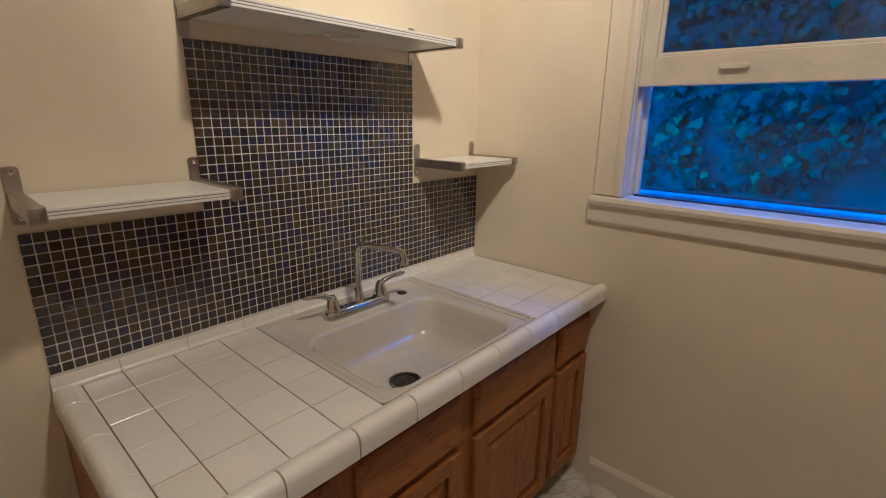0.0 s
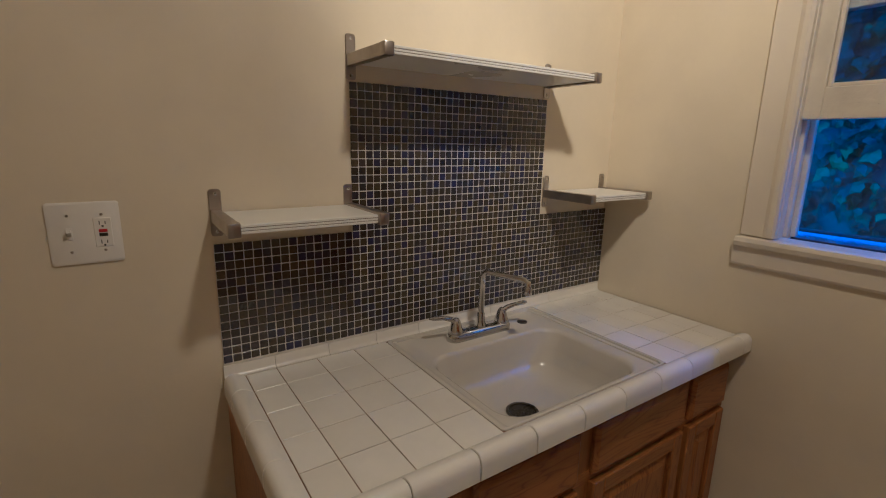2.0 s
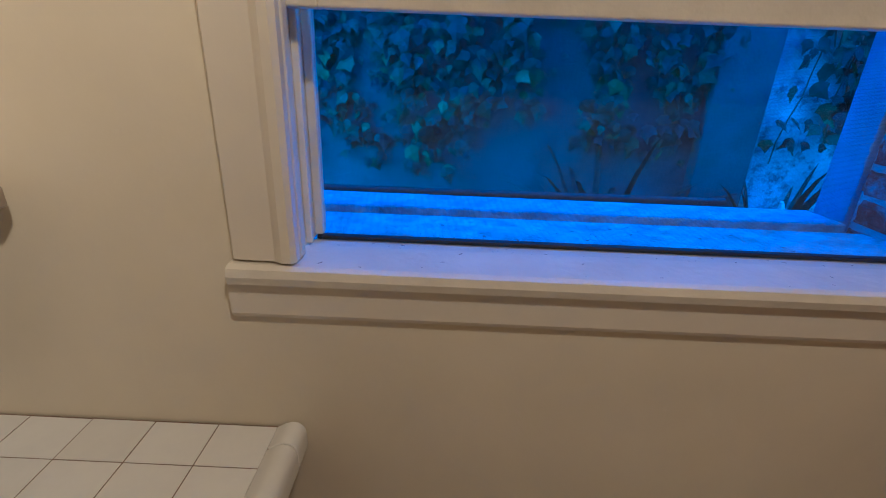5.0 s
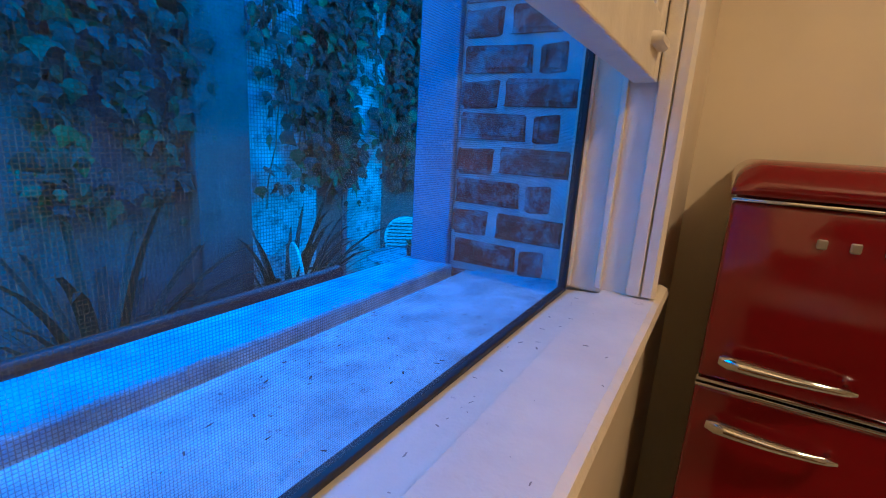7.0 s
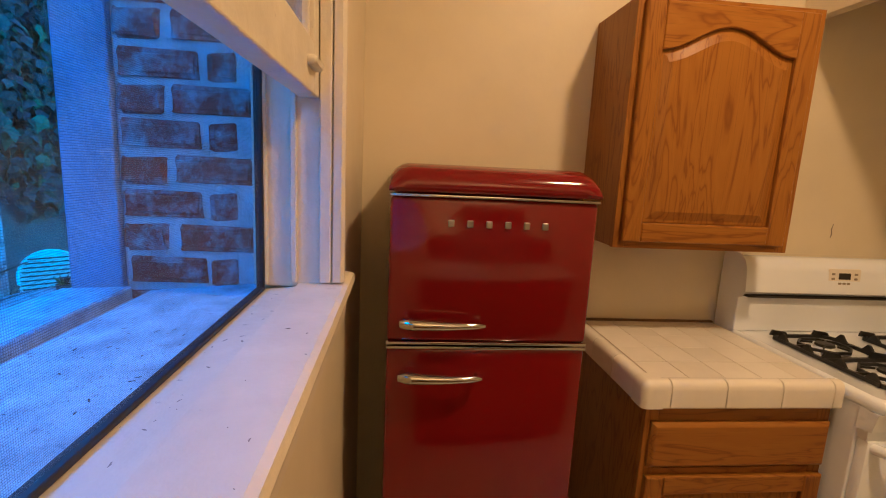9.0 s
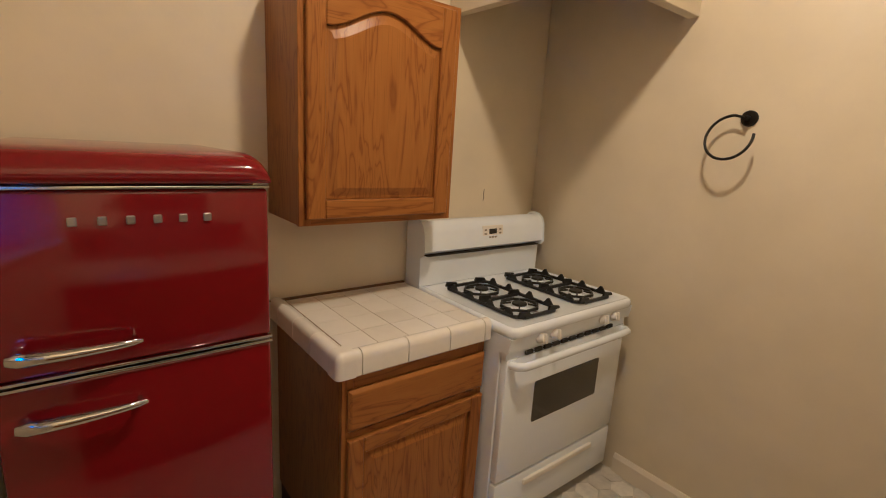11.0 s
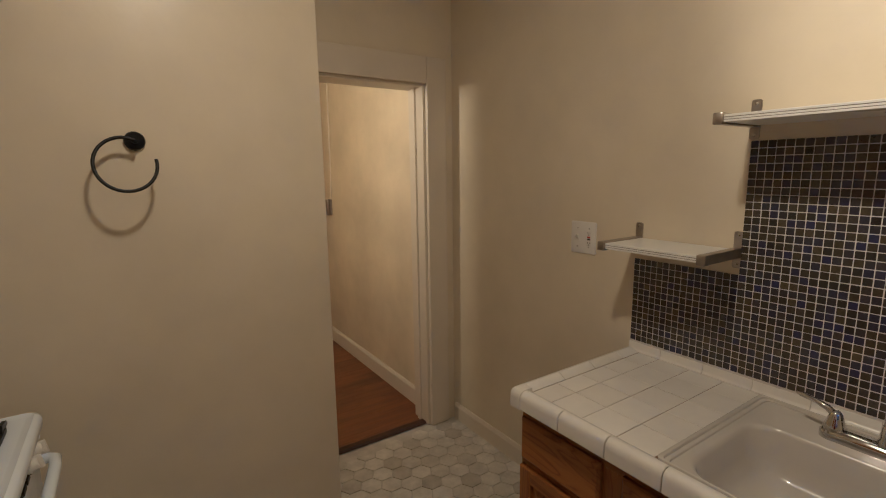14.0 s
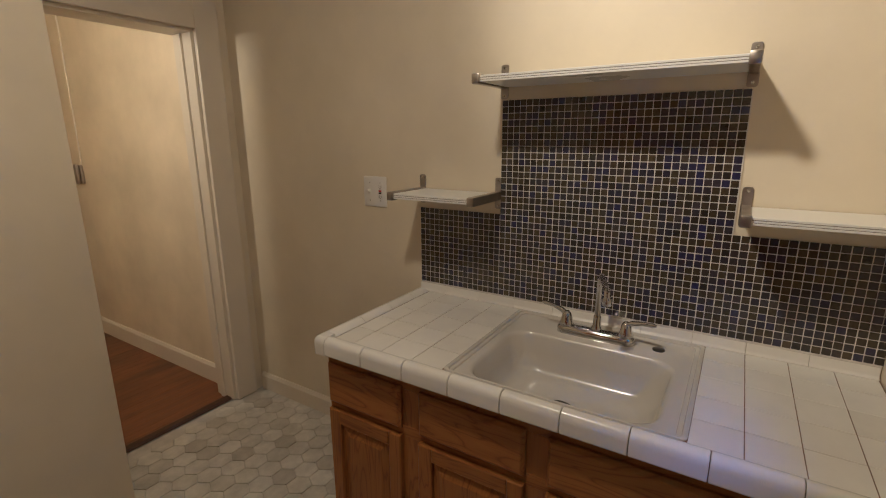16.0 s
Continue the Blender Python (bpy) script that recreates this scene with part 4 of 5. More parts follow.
boxes("stile", [(XC, XC + 0.018, ES + 0.006, ES + 0.046, 0.10, TB), (XC, XC + 0.018, EN - 0.070, EN - 0.030, 0.10, TB)], OAKV, cb)
to_e = lambda u, v, w: (XC - w, u, v)
drawer_front(cb, to_e, ES + 0.012, EN - 0.046, 0.640, 0.780)
panel_front("door", cb, to_e, ES + 0.012, EN - 0.046, 0.115, 0.612, frame_w=0.055)

et = thing("stove_side_worktop", (2.3, -1.13, TB), "white square-tiled counter with rounded edge beside the stove", "worktop")
part("bed", box(B(), EF + 0.012, XE - 0.002, ES + 0.003, EN - 0.012, TB + 0.001, CE - 0.0014), GROUT, et, "brown grout bed")
EROW = [2.062, 2.182, 2.302, 2.422, 2.542, XE - 0.016]
ECOL = [EN - 0.060, -0.993, -1.108, -1.223, -1.338, ES + 0.004]
for x0, x1 in zip(EROW, EROW[1:]):
    for y1, y0 in zip(ECOL, ECOL[1:]):
        lay(et, x0 + G / 2, x1 - G / 2, y0 + G / 2, y1 - G / 2, CE)
edge_tiles(et, [ES, -1.400, -1.240, -1.070, -0.905, EN - 0.058], lambda u, v, w: (EF - u, w, v), CE - CT + 0.001, 0.018)
edge_tiles(et, [EF + 0.060, 2.20, 2.35, 2.50, XE - 0.004], lambda u, v, w: (w, EN + u, v), CE - CT + 0.001, 0.018)
bm = B()
outline_e = lambda d: [(EF + 0.062, EN - 0.062), (EF + 0.062, EN - d)] + [(EF + 0.02 - (0.02 - d) * math.sin(radians(k * 15)), EN - 0.02 + (0.02 - d) * math.cos(radians(k * 15))) for k in range(7)] + [(EF + d, EN - 0.062)]
rings = [[bm.verts.new((x, y, z + (CE - CT + 0.001 if z > 0.83 else 0.018))) for x, y in outline_e(min(d, 0.0195))] for d, z in prof]
for a, b in zip(rings, rings[1:]):
    for k in range(len(a)):
        bm.faces.new((a[k], a[(k + 1) % len(a)], b[(k + 1) % len(a)], b[k]))
bm.faces.new(rings[0]), bm.faces.new(rings[-1])
part("corner_tile", bm, WTILE, et, smooth=True)
part("wall_strip", box(B(), XE - 0.015, XE - 0.001, ES + 0.002, EN - 0.002, CE - 0.002, CE + 0.006, 0.002), GROUT, et, "old caulk strip at the wall")

# ---- upper cabinet ----
uc = thing("wall_cabinet", (2.45, -1.127, 1.235), "honey oak wall cabinet with an arched raised-panel door", "cabinet")
part("body", box(B(), 2.32, XE - 0.002, -1.435, -0.829, 1.237, 2.000, 0.001, 1), OAKV, uc)
boxes("stile", [(2.299, 2.3195, -1.437, -1.397, 1.235, 2.002), (2.299, 2.3195, -0.867, -0.827, 1.235, 2.002)], OAKV, uc)
boxes("rail", [(2.299, 2.3195, -1.397, -0.867, 1.235, 1.275), (2.299, 2.3195, -1.397, -0.867, 1.962, 2.002)], OAKH, uc)
panel_front("door", uc, lambda u, v, w: (2.299 - w, u, v), -1.408, -0.848, 1.258, 1.985, arch=0.075, frame_w=0.062)

# ---- stove ----
SY_0, SY_1 = -2.212, -1.436
SF = 1.925                     # front of the oven door
st = thing("gas_stove", (2.25, -1.82, 0), "white four-burner gas range with black grates", "stove")
part("body", box(B(), SF + 0.035, 2.575, SY_0 + 0.004, SY_1 - 0.004, 0.045, 0.862, 0.004), ENAMEL, st)
part("cooktop", slab(B(), rrect((1.897 + 2.52) / 2, (SY_0 + SY_1) / 2, (2.52 - 1.897) / 2, (SY_1 - SY_0) / 2, 0.045, 5), lambda u, v, w: (u, v, w),
                     [(0.862, 0.004), (0.868, 0), (0.886, 0), (0.896, 0.006), (0.900, 0.016), (0.894, 0.032)]), ENAMEL, st, smooth=True)
# upright back with a rolled top
bm = slab(B(), [(2.575, 0.865), (2.575, 1.168), (2.560, 1.182), (2.530, 1.188), (2.500, 1.184), (2.478, 1.168), (2.466, 1.140), (2.458, 1.058), (2.470, 1.046), (2.500, 1.040), (2.500, 0.865)][::-1],
          lambda u, v, w: (u, w, v), [(SY_0, 0.012), (SY_0 + 0.004, 0.003), (SY_0 + 0.012, 0), (SY_1 - 0.012, 0), (SY_1 - 0.004, 0.003), (SY_1, 0.012)])
bg = part("backguard", bm, ENAMEL, st, "white upright back panel", True)
part("vent_slot", box(B(), 2.462, 2.499, SY_0 + 0.03, SY_1 - 0.03, 1.035, 1.041), GASKET, bg, "dark vent slot")
part("lower_splash", box(B(), 2.482, 2.4995, SY_0 + 0.004, SY_1 - 0.004, 0.896, 1.035, 0.004), ENAMEL, bg)
to_b = lambda u, v, w: (2.4605 + 0.0035 * (v - 1.058) / 0.04 - w, u, v)
pn = part("control_panel", slab(B(), rrect(-1.850, 1.117, 0.068, 0.037, 0.006, 3), to_b, [(-0.004, 0), (0.0015, 0), (0.002, 0.001)]), PLASTIC, bg, "pale control panel")
part("display", slab(B(), rrect(-1.850, 1.126, 0.025, 0.012, 0.002, 2), to_b, [(0.001, 0), (0.003, 0)]), GASKET, pn, "dark clock display")
for u, v in ((-1.802, 1.134), (-1.802, 1.116), (-1.898, 1.134), (-1.898, 1.116), (-1.868, 1.098), (-1.850, 1.098), (-1.832, 1.098)):
    part("button", slab(B(), rrect(u, v, 0.007, 0.004, 0.002, 2), to_b, [(0.001, 0), (0.003, 0), (0.0035, 0.001)]), GROOVE, pn)
part("badge", slab(B(), rect(-1.885, -1.815, 1.070, 1.074), to_b, [(-0.002, 0), (0.0012, 0)]), STEEL, bg, "thin grey badge bar")
# front control strip, tilted
bm = slab(B(), [(SF + 0.034, 0.800), (SF - 0.006, 0.806), (SF - 0.016, 0.860), (SF + 0.034, 0.861)], lambda u, v, w: (u, w, v), [(SY_0 + 0.001, 0.002), (SY_0 + 0.004, 0), (SY_1 - 0.004, 0), (SY_1 - 0.001, 0.002)])
part("knob_strip", bm, ENAMEL, st)
ax = Vector((-0.98, 0, 0.19)).normalized()
for y in (-1.600, -1.680, -1.995, -2.075):
    at = Vector((SF - 0.010, y, 0.836))
    k = part("knob", lathe(B(), [(0.023, 0), (0.023, 0.006), (0.019, 0.010), (0.017, 0.022), (0.014, 0.025), (0.001, 0.025)], tuple(at), tuple(ax), 20), PLASTIC, st, "white round knob", True)
    bm = box(B(), -0.005, 0.005, -0.019, 0.019, 0.018, 0.034, 0.003, 2)
    bmesh.ops.transform(bm, verts=bm.verts, matrix=Matrix.Translation(at) @ Vector((0, 0, 1)).rotation_difference(ax).to_matrix().to_4x4() @ pose(0, 0, 0, 0, 0, 90))
    part("grip", bm, PLASTIC, k, smooth=True)
# oven door with window, vents and bar handle
od = part("oven_door", box(B(), SF, SF + 0.034, SY_0 + 0.008, SY_1 - 0.008, 0.262, 0.772, 0.006), ENAMEL, st, smooth=True)
part("oven_window", slab(B(), rrect(-1.821, 0.560, 0.210, 0.088, 0.010, 3), lambda u, v, w: (SF - w, u, v), [(-0.002, 0), (0.0012, 0), (0.002, 0.001)]), OVENGLASS, od, "dark smoked oven window")
for k in range(11):
    y = -2.08 + k * 0.052
    part("vent", box(B(), SF - 0.004, SF + 0.03, y - 0.019, y + 0.019, 0.776, 0.790), GASKET, od, "dark vent opening")
part("door_gap", box(B(), SF + 0.006, SF + 0.034, SY_0 + 0.008, SY_1 - 0.008, 0.772, 0.800), ENAMEL, st)
hp = [(SF + 0.001, SY_1 - 0.030, 0.752), (SF - 0.026, SY_1 - 0.034, 0.756), (SF - 0.044, SY_1 - 0.055, 0.758)] + [(SF - 0.048, SY_1 - 0.10 - k * 0.0945, 0.759) for k in range(7)] + [(SF - 0.044, SY_0 + 0.055, 0.758), (SF - 0.026, SY_0 + 0.034, 0.756), (SF + 0.001, SY_0 + 0.030, 0.752)]
part("door_handle", tube(B(), hp, 0.0155, 12), ENAMEL, od, "white bar handle", True)
dw = part("drawer", box(B(), SF + 0.002, SF + 0.034, SY_0 + 0.008, SY_1 - 0.008, 0.055, 0.250, 0.006), ENAMEL, st, smooth=True)
part("drawer_grip", box(B(), SF - 0.010, SF + 0.004, -2.055, -1.600, 0.196, 0.220, 0.004), PLASTIC, dw, "white grip strip", True)
for x in (1.99, 2.53):
    for y in (SY_0 + 0.05, SY_1 - 0.05):
        part("foot", lathe(B(), [(0.018, -0.002), (0.018, 0.01), (0.010, 0.012), (0.010, 0.048)], (x, y, 0.0), n=12), GASKET, st)


def bar(bm, a, b, w, h):
    """A flat iron bar from a to b."""
    a, b = Vector(a), Vector(b)
    d = (b - a).normalized()
    s = Vector((-d.y, d.x, 0)).normalized() * (w / 2)
    u = Vector((0, 0, h))
    vs = [bm.verts.new(p) for p in (a - s, a + s, b + s, b - s, a - s + u, a + s + u, b + s + u, b - s + u)]
    for q in ((0, 1, 2, 3), (4, 5, 6, 7), (0, 1, 5, 4), (1, 2, 6, 5), (2, 3, 7, 6), (3, 0, 4, 7)):
        bm.faces.new([vs[i] for i in q])


for gy in (-1.648, -2.014):
    x0, x1, y0, y1 = 1.966, 2.408, gy - 0.116, gy + 0.116
    zc = 0.898
    bm = B()
    ring = [(x0 + 0.03, y0), (x1 - 0.02, y0), (x1, y0 + 0.03), (x1, y1 - 0.03), (x1 - 0.02, y1), (x0 + 0.03, y1), (x0, y1 - 0.03), (x0, y0 + 0.03)]
    for a, b in zip(ring, ring[1:] + ring[:1]):
        bar(bm, (*a, zc), (*b, zc), 0.010, 0.012)
    xm = (x0 + x1) / 2
    bar(bm, (xm, y0, zc), (xm, y1, zc), 0.012, 0.012)
    centres = [((x0 + xm) / 2 - 0.002, gy), ((x1 + xm) / 2 + 0.002, gy)]
    for c in centres:
        loop = [(c[0] + 0.074 * math.cos(radians(22.5 + 45 * k)), c[1] + 0.082 * math.sin(radians(22.5 + 45 * k))) for k in range(8)]
        for a, b in zip(loop, loop[1:] + loop[:1]):
            bar(bm, (*a, zc + 0.004), (*b, zc + 0.004), 0.0075, 0.010)
        for k in range(4):
            t = radians(90 * k + 45)
            bar(bm, (c[0] + 0.072 * math.cos(t), c[1] + 0.078 * math.sin(t), zc + 0.006), (c[0] + 0.034 * math.cos(t), c[1] + 0.034 * math.sin(t), zc + 0.012), 0.005, 0.007)
        for dy in (-1, 1):
            bar(bm, (c[0], c[1] + dy * 0.080, zc + 0.004), (c[0], c[1] + dy * 0.114, zc + 0.002), 0.007, 0.010)
            for q in (-0.052, 0.050):
                # pointed ears on the long rim
                u0, yy = c[0] + q, c[1] + dy * 0.115
                slab(bm, [(u0 - 0.024, zc + 0.010), (u0 + 0.024, zc + 0.010), (u0 + 0.004, zc + 0.034), (u0 - 0.004, zc + 0.034)], lambda u, v, w: (u, w, v), [(yy - 0.004, 0), (yy + 0.004, 0)])
    for x, hh in ((x0 + 0.002, 0.030), (xm, 0.034), (x1 - 0.002, 0.030)):
        for dy in (-1, 1):
            ya = gy + dy * 0.085
            slab(bm, [(ya - 0.034, zc + 0.010), (ya + 0.034, zc + 0.010), (ya + 0.026, zc + hh), (ya - 0.026, zc + hh - 0.008)], lambda u, v, w: (w, u, v), [(x - 0.0045, 0), (x + 0.0045, 0)])
    g = part("grate", bm, IRON, st, "black cast iron grate")
    for c in centres:
        bu = part("burner", lathe(B(), [(0.060, -0.004), (0.058, 0.0), (0.046, 0.002), (0.032, 0.004), (0.028, 0.012), (0.001, 0.012)], (*c, 0.896), n=28), ENAMEL, st, "round gas burner", True)
        part("burner_cap", lathe(B(), [(0.029, 0.0), (0.031, 0.003), (0.028, 0.009), (0.001, 0.010)], (*c, 0.908), n=24), IRON, bu, "black burner cap", True)
        bm = B()
        for k in range(8):
            t = radians(45 * k + 22)
            bar(bm, (c[0] + 0.056 * math.cos(t), c[1] + 0.056 * math.sin(t), 0.8945), (c[0] + 0.078 * math.cos(t), c[1] + 0.078 * math.sin(t), 0.8945), 0.004, 0.0015)
        part("burner_rays", bm, STEEL, bu)

# ---- outlet beside the stove back ----
wo = thing("wall_outlet", (XE, -1.482, 1.138), "white wall outlet plate half behind the stove back", "outlet")
part("plate", slab(B(), rrect(-1.482, 1.138, 0.036, 0.058, 0.005, 3), lambda u, v, w: (XE - w, u, v), [(0.0005, 0), (0.004, 0), (0.006, 0.003)]), PLASTIC, wo, smooth=True)
for zc in (1.118, 1.158):
    so = part("socket", slab(B(), rrect(-1.482, zc, 0.016, 0.014, 0.006, 3), lambda u, v, w: (XE - w, u, v), [(0.005, 0), (0.0072, 0), (0.0078, 0.001)]), PLASTIC, wo)
    for dy in (-0.006, 0.006):
        part("slot", box(B(), XE - 0.0084, XE - 0.0076, -1.482 + dy - 0.001, -1.482 + dy + 0.001, zc - 0.004, zc + 0.004), PLASTD, so)
structure("plaster_crack", tube(B(), [(XE - 0.001, -1.894, 1.255), (XE - 0.001, -1.897, 1.275), (XE - 0.001, -1.893, 1.292), (XE - 0.001, -1.898, 1.315)], [0.0008, 0.0022, 0.0018, 0.0006], 6), GROOVE, "thin brown crack in the plaster above the stove", "crack")

# ---- boxed vent hood in the corner ----
hd = thing("vent_hood", (2.2, -2.0, 2.06), "cream painted boxed vent hood, hollow underneath, over the stove", "hood")
HX, HY, HZ = 1.838, -1.615, 2.062
part("front_board", box(B(), HX, HX + 0.045, YS + 0.002, HY - 0.045, HZ, H - 0.002, 0.003), PAINT, hd)
part("side_board", box(B(), HX, XE - 0.002, HY - 0.045, HY, HZ, H - 0.002, 0.003), PAINT, hd)
part("inner_top", box(B(), HX + 0.045, XE - 0.002, YS + 0.002, HY - 0.045, HZ + 0.30, HZ + 0.33), PAINT, hd)

# ---- towel ring ----
RX, RZ = 1.592, 1.677
ring_t = thing("towel_ring", (RX, YS, RZ), "black metal open towel ring on the wall", "towel ring")
part("rosette", lathe(B(), [(0.029, 0.0), (0.029, 0.008), (0.026, 0.012), (0.001, 0.013)], (RX, YS + 0.001, RZ), (0, 1, 0), 28), BLACKM, ring_t, smooth=True)
part("post", tube(B(), [(RX, YS + 0.012, RZ), (RX, YS + 0.052, RZ)], 0.009, 14), BLACKM, ring_t, smooth=True)
pts = [Vector((RX + 0.018, YS + 0.050, RZ))]
CXR, CZR, RR = RX + 0.030, RZ - 0.072, 0.080
for k in range(29):
    a = radians(88 - (88 + 190) * k / 28)
    pts.append(Vector((CXR + RR * math.cos(a), YS + 0.050 + 0.36 * RR * (1 - math.sin(a)), CZR + RR * math.sin(a))))
part("ring", tube(B(), [Vector((RX, YS + 0.050, RZ))] + pts[1:], 0.0052, 10), BLACKM, ring_t, smooth=True)

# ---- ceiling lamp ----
# Unseen fitting, set where the cast shadows place the lamp.
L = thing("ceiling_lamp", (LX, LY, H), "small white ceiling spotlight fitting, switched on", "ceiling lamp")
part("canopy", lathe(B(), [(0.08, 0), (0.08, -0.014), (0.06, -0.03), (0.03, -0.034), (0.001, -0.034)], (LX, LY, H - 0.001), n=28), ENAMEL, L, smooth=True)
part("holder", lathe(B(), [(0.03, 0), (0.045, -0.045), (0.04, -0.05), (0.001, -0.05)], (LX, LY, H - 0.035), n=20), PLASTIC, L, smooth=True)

# ---- hall things ----
door = thing("hall_door", (HX0, -5.28, 0), "cream painted flush entry door, closed, in the hall", "door", kind="structure")
part("leaf", box(B(), HX0 - 0.01, HX0 + 0.012, -5.74, -4.90, 0.004, 1.925, 0.003), PAINT, door)
# Black strip stands in for the shade of the gap above the leaf.
part("top_gap", box(B(), HX0, HX0 + 0.006, -5.74, -4.897, 1.926, 1.944), GASKET, door, "dark strip for the shade in the gap over the door")
part("side_casing", box(B(), HX0, HX0 + 0.018, -4.895, -4.80, 0.0, 2.035, 0.003), TRIM, door)
part("head_casing", box(B(), HX0, HX0 + 0.018, -5.84, -4.895, 1.945, 2.035, 0.003), TRIM, door)
part("deadbolt", lathe(B(), [(0.030, 0), (0.030, 0.010), (0.020, 0.018), (0.001, 0.018)], (HX0 + 0.011, -5.02, 1.00), (1, 0, 0), 20), STEEL, door, "nickel deadbolt", True)
lv = part("lever_handle", lathe(B(), [(0.030, 0), (0.030, 0.008), (0.012, 0.012), (0.010, 0.045), (0.001, 0.045)], (HX0 + 0.011, -5.02, 0.86), (1, 0, 0), 20), STEEL, door, "nickel lever handle", True)
part("lever", tube(B(), [(HX0 + 0.052, -5.015, 0.86), (HX0 + 0.054, -5.07, 0.862), (HX0 + 0.050, -5.13, 0.860)], 0.009, 10), STEEL, lv, smooth=True)

ph = thing("intercom_handset", (HX0, -4.50, 1.27), "grey wall intercom handset with a hanging cord", "intercom")
part("cradle", box(B(), HX0 + 0.001, HX0 + 0.022, -4.545, -4.475, 1.20, 1.335, 0.006), STEEL, ph)
part("handset", box(B(), HX0 + 0.022, HX0 + 0.045, -4.532, -4.488, 1.195, 1.34, 0.009), STEEL, ph, smooth=True)
part("cord", tube(B(), [(HX0 + 0.006, -4.48, 1.335), (HX0 + 0.006, -4.47, 1.6), (HX0 + 0.006, -4.46, 2.2), (HX0 + 0.006, -4.455, H - 0.002)], 0.006, 8), TRIM, ph, "painted cable riser")
sc = thing("wall_sconce", (1.13, YD - 0.15, 2.0), "small wall sconce in the hall, switched on", "wall lamp")
part("back_plate", lathe(B(), [(0.045, 0), (0.045, 0.008), (0.02, 0.014), (0.001, 0.014)], (1.13, YD - 0.151, 1.96), (0, -1, 0), 20), STEEL, sc, smooth=True)
part("arm", tube(B(), [(1.13, YD - 0.16, 1.96), (1.13, YD - 0.22, 1.96), (1.13, YD - 0.24, 1.99)], 0.008, 10), STEEL, sc, smooth=True)
sw = thing("light_switch", (0.172, HY1, 0.96), "dark metal light switch plate on the far wall", "switch plate")
part("plate", box(B(), 0.142, 0.202, HY1 + 0.001, HY1 + 0.006, 0.91, 1.02, 0.002), DARKST, sw)
part("toggle", box(B(), 0.167, 0.177, HY1 + 0.006, HY1 + 0.018, 0.955, 0.975, 0.002), PLASTIC, sw)

cable = thing("floor_cable", (0.9, HY1 + 0.02, 0.03), "thin dark cable lying along the hall baseboard", "cable")
part("cable", tube(B(), [(HX0 + 0.08 + 0.12 * k, HY1 + 0.022, 0.035 + 0.018 * math.sin(k * 0.9)) for k in range(14)], 0.004, 6), GASKET, cable)

# ---- courtyard outside the window ----
YW = 2.9
structure("ground", box(B(), -60, 60, 0.57, 60, -0.45, -0.3), SOIL, "dark damp courtyard paving", "ground")
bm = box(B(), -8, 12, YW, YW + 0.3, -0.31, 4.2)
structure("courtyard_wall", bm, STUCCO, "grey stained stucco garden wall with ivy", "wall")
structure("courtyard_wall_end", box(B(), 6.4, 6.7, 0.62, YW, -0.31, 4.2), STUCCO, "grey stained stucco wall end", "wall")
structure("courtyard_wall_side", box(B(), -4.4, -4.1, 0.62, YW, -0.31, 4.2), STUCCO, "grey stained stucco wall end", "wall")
structure("pilaster_1", box(B(), 3.14, 3.80, YW - 0.06, YW + 0.01, -0.31, 4.1, 0.01), PALE, "whitewashed stucco pilaster on the garden wall", "pilaster")
structure("pilaster_2", box(B(), 4.18, 4.68, YW - 0.06, YW + 0.01, -0.31, 4.1, 0.01), PALE, "whitewashed stucco pilaster on the garden wall", "pilaster")
# Shaded pier: its darkness comes from the wall colour, not from a shadow.
structure("pilaster_3", box(B(), 2.72, 3.12, YW - 0.12, YW + 0.01, -0.31, 4.1, 0.012), STUCCO, "stucco pier on the garden wall, shade put into its dark colour", "pilaster")

LEAFP = [(0.0, -0.5), (0.30, -0.42), (0.50, -0.05), (0.28, 0.10), (0.0, 0.62), (-0.28, 0.10), (-0.50, -0.05), (-0.30, -0.42)]


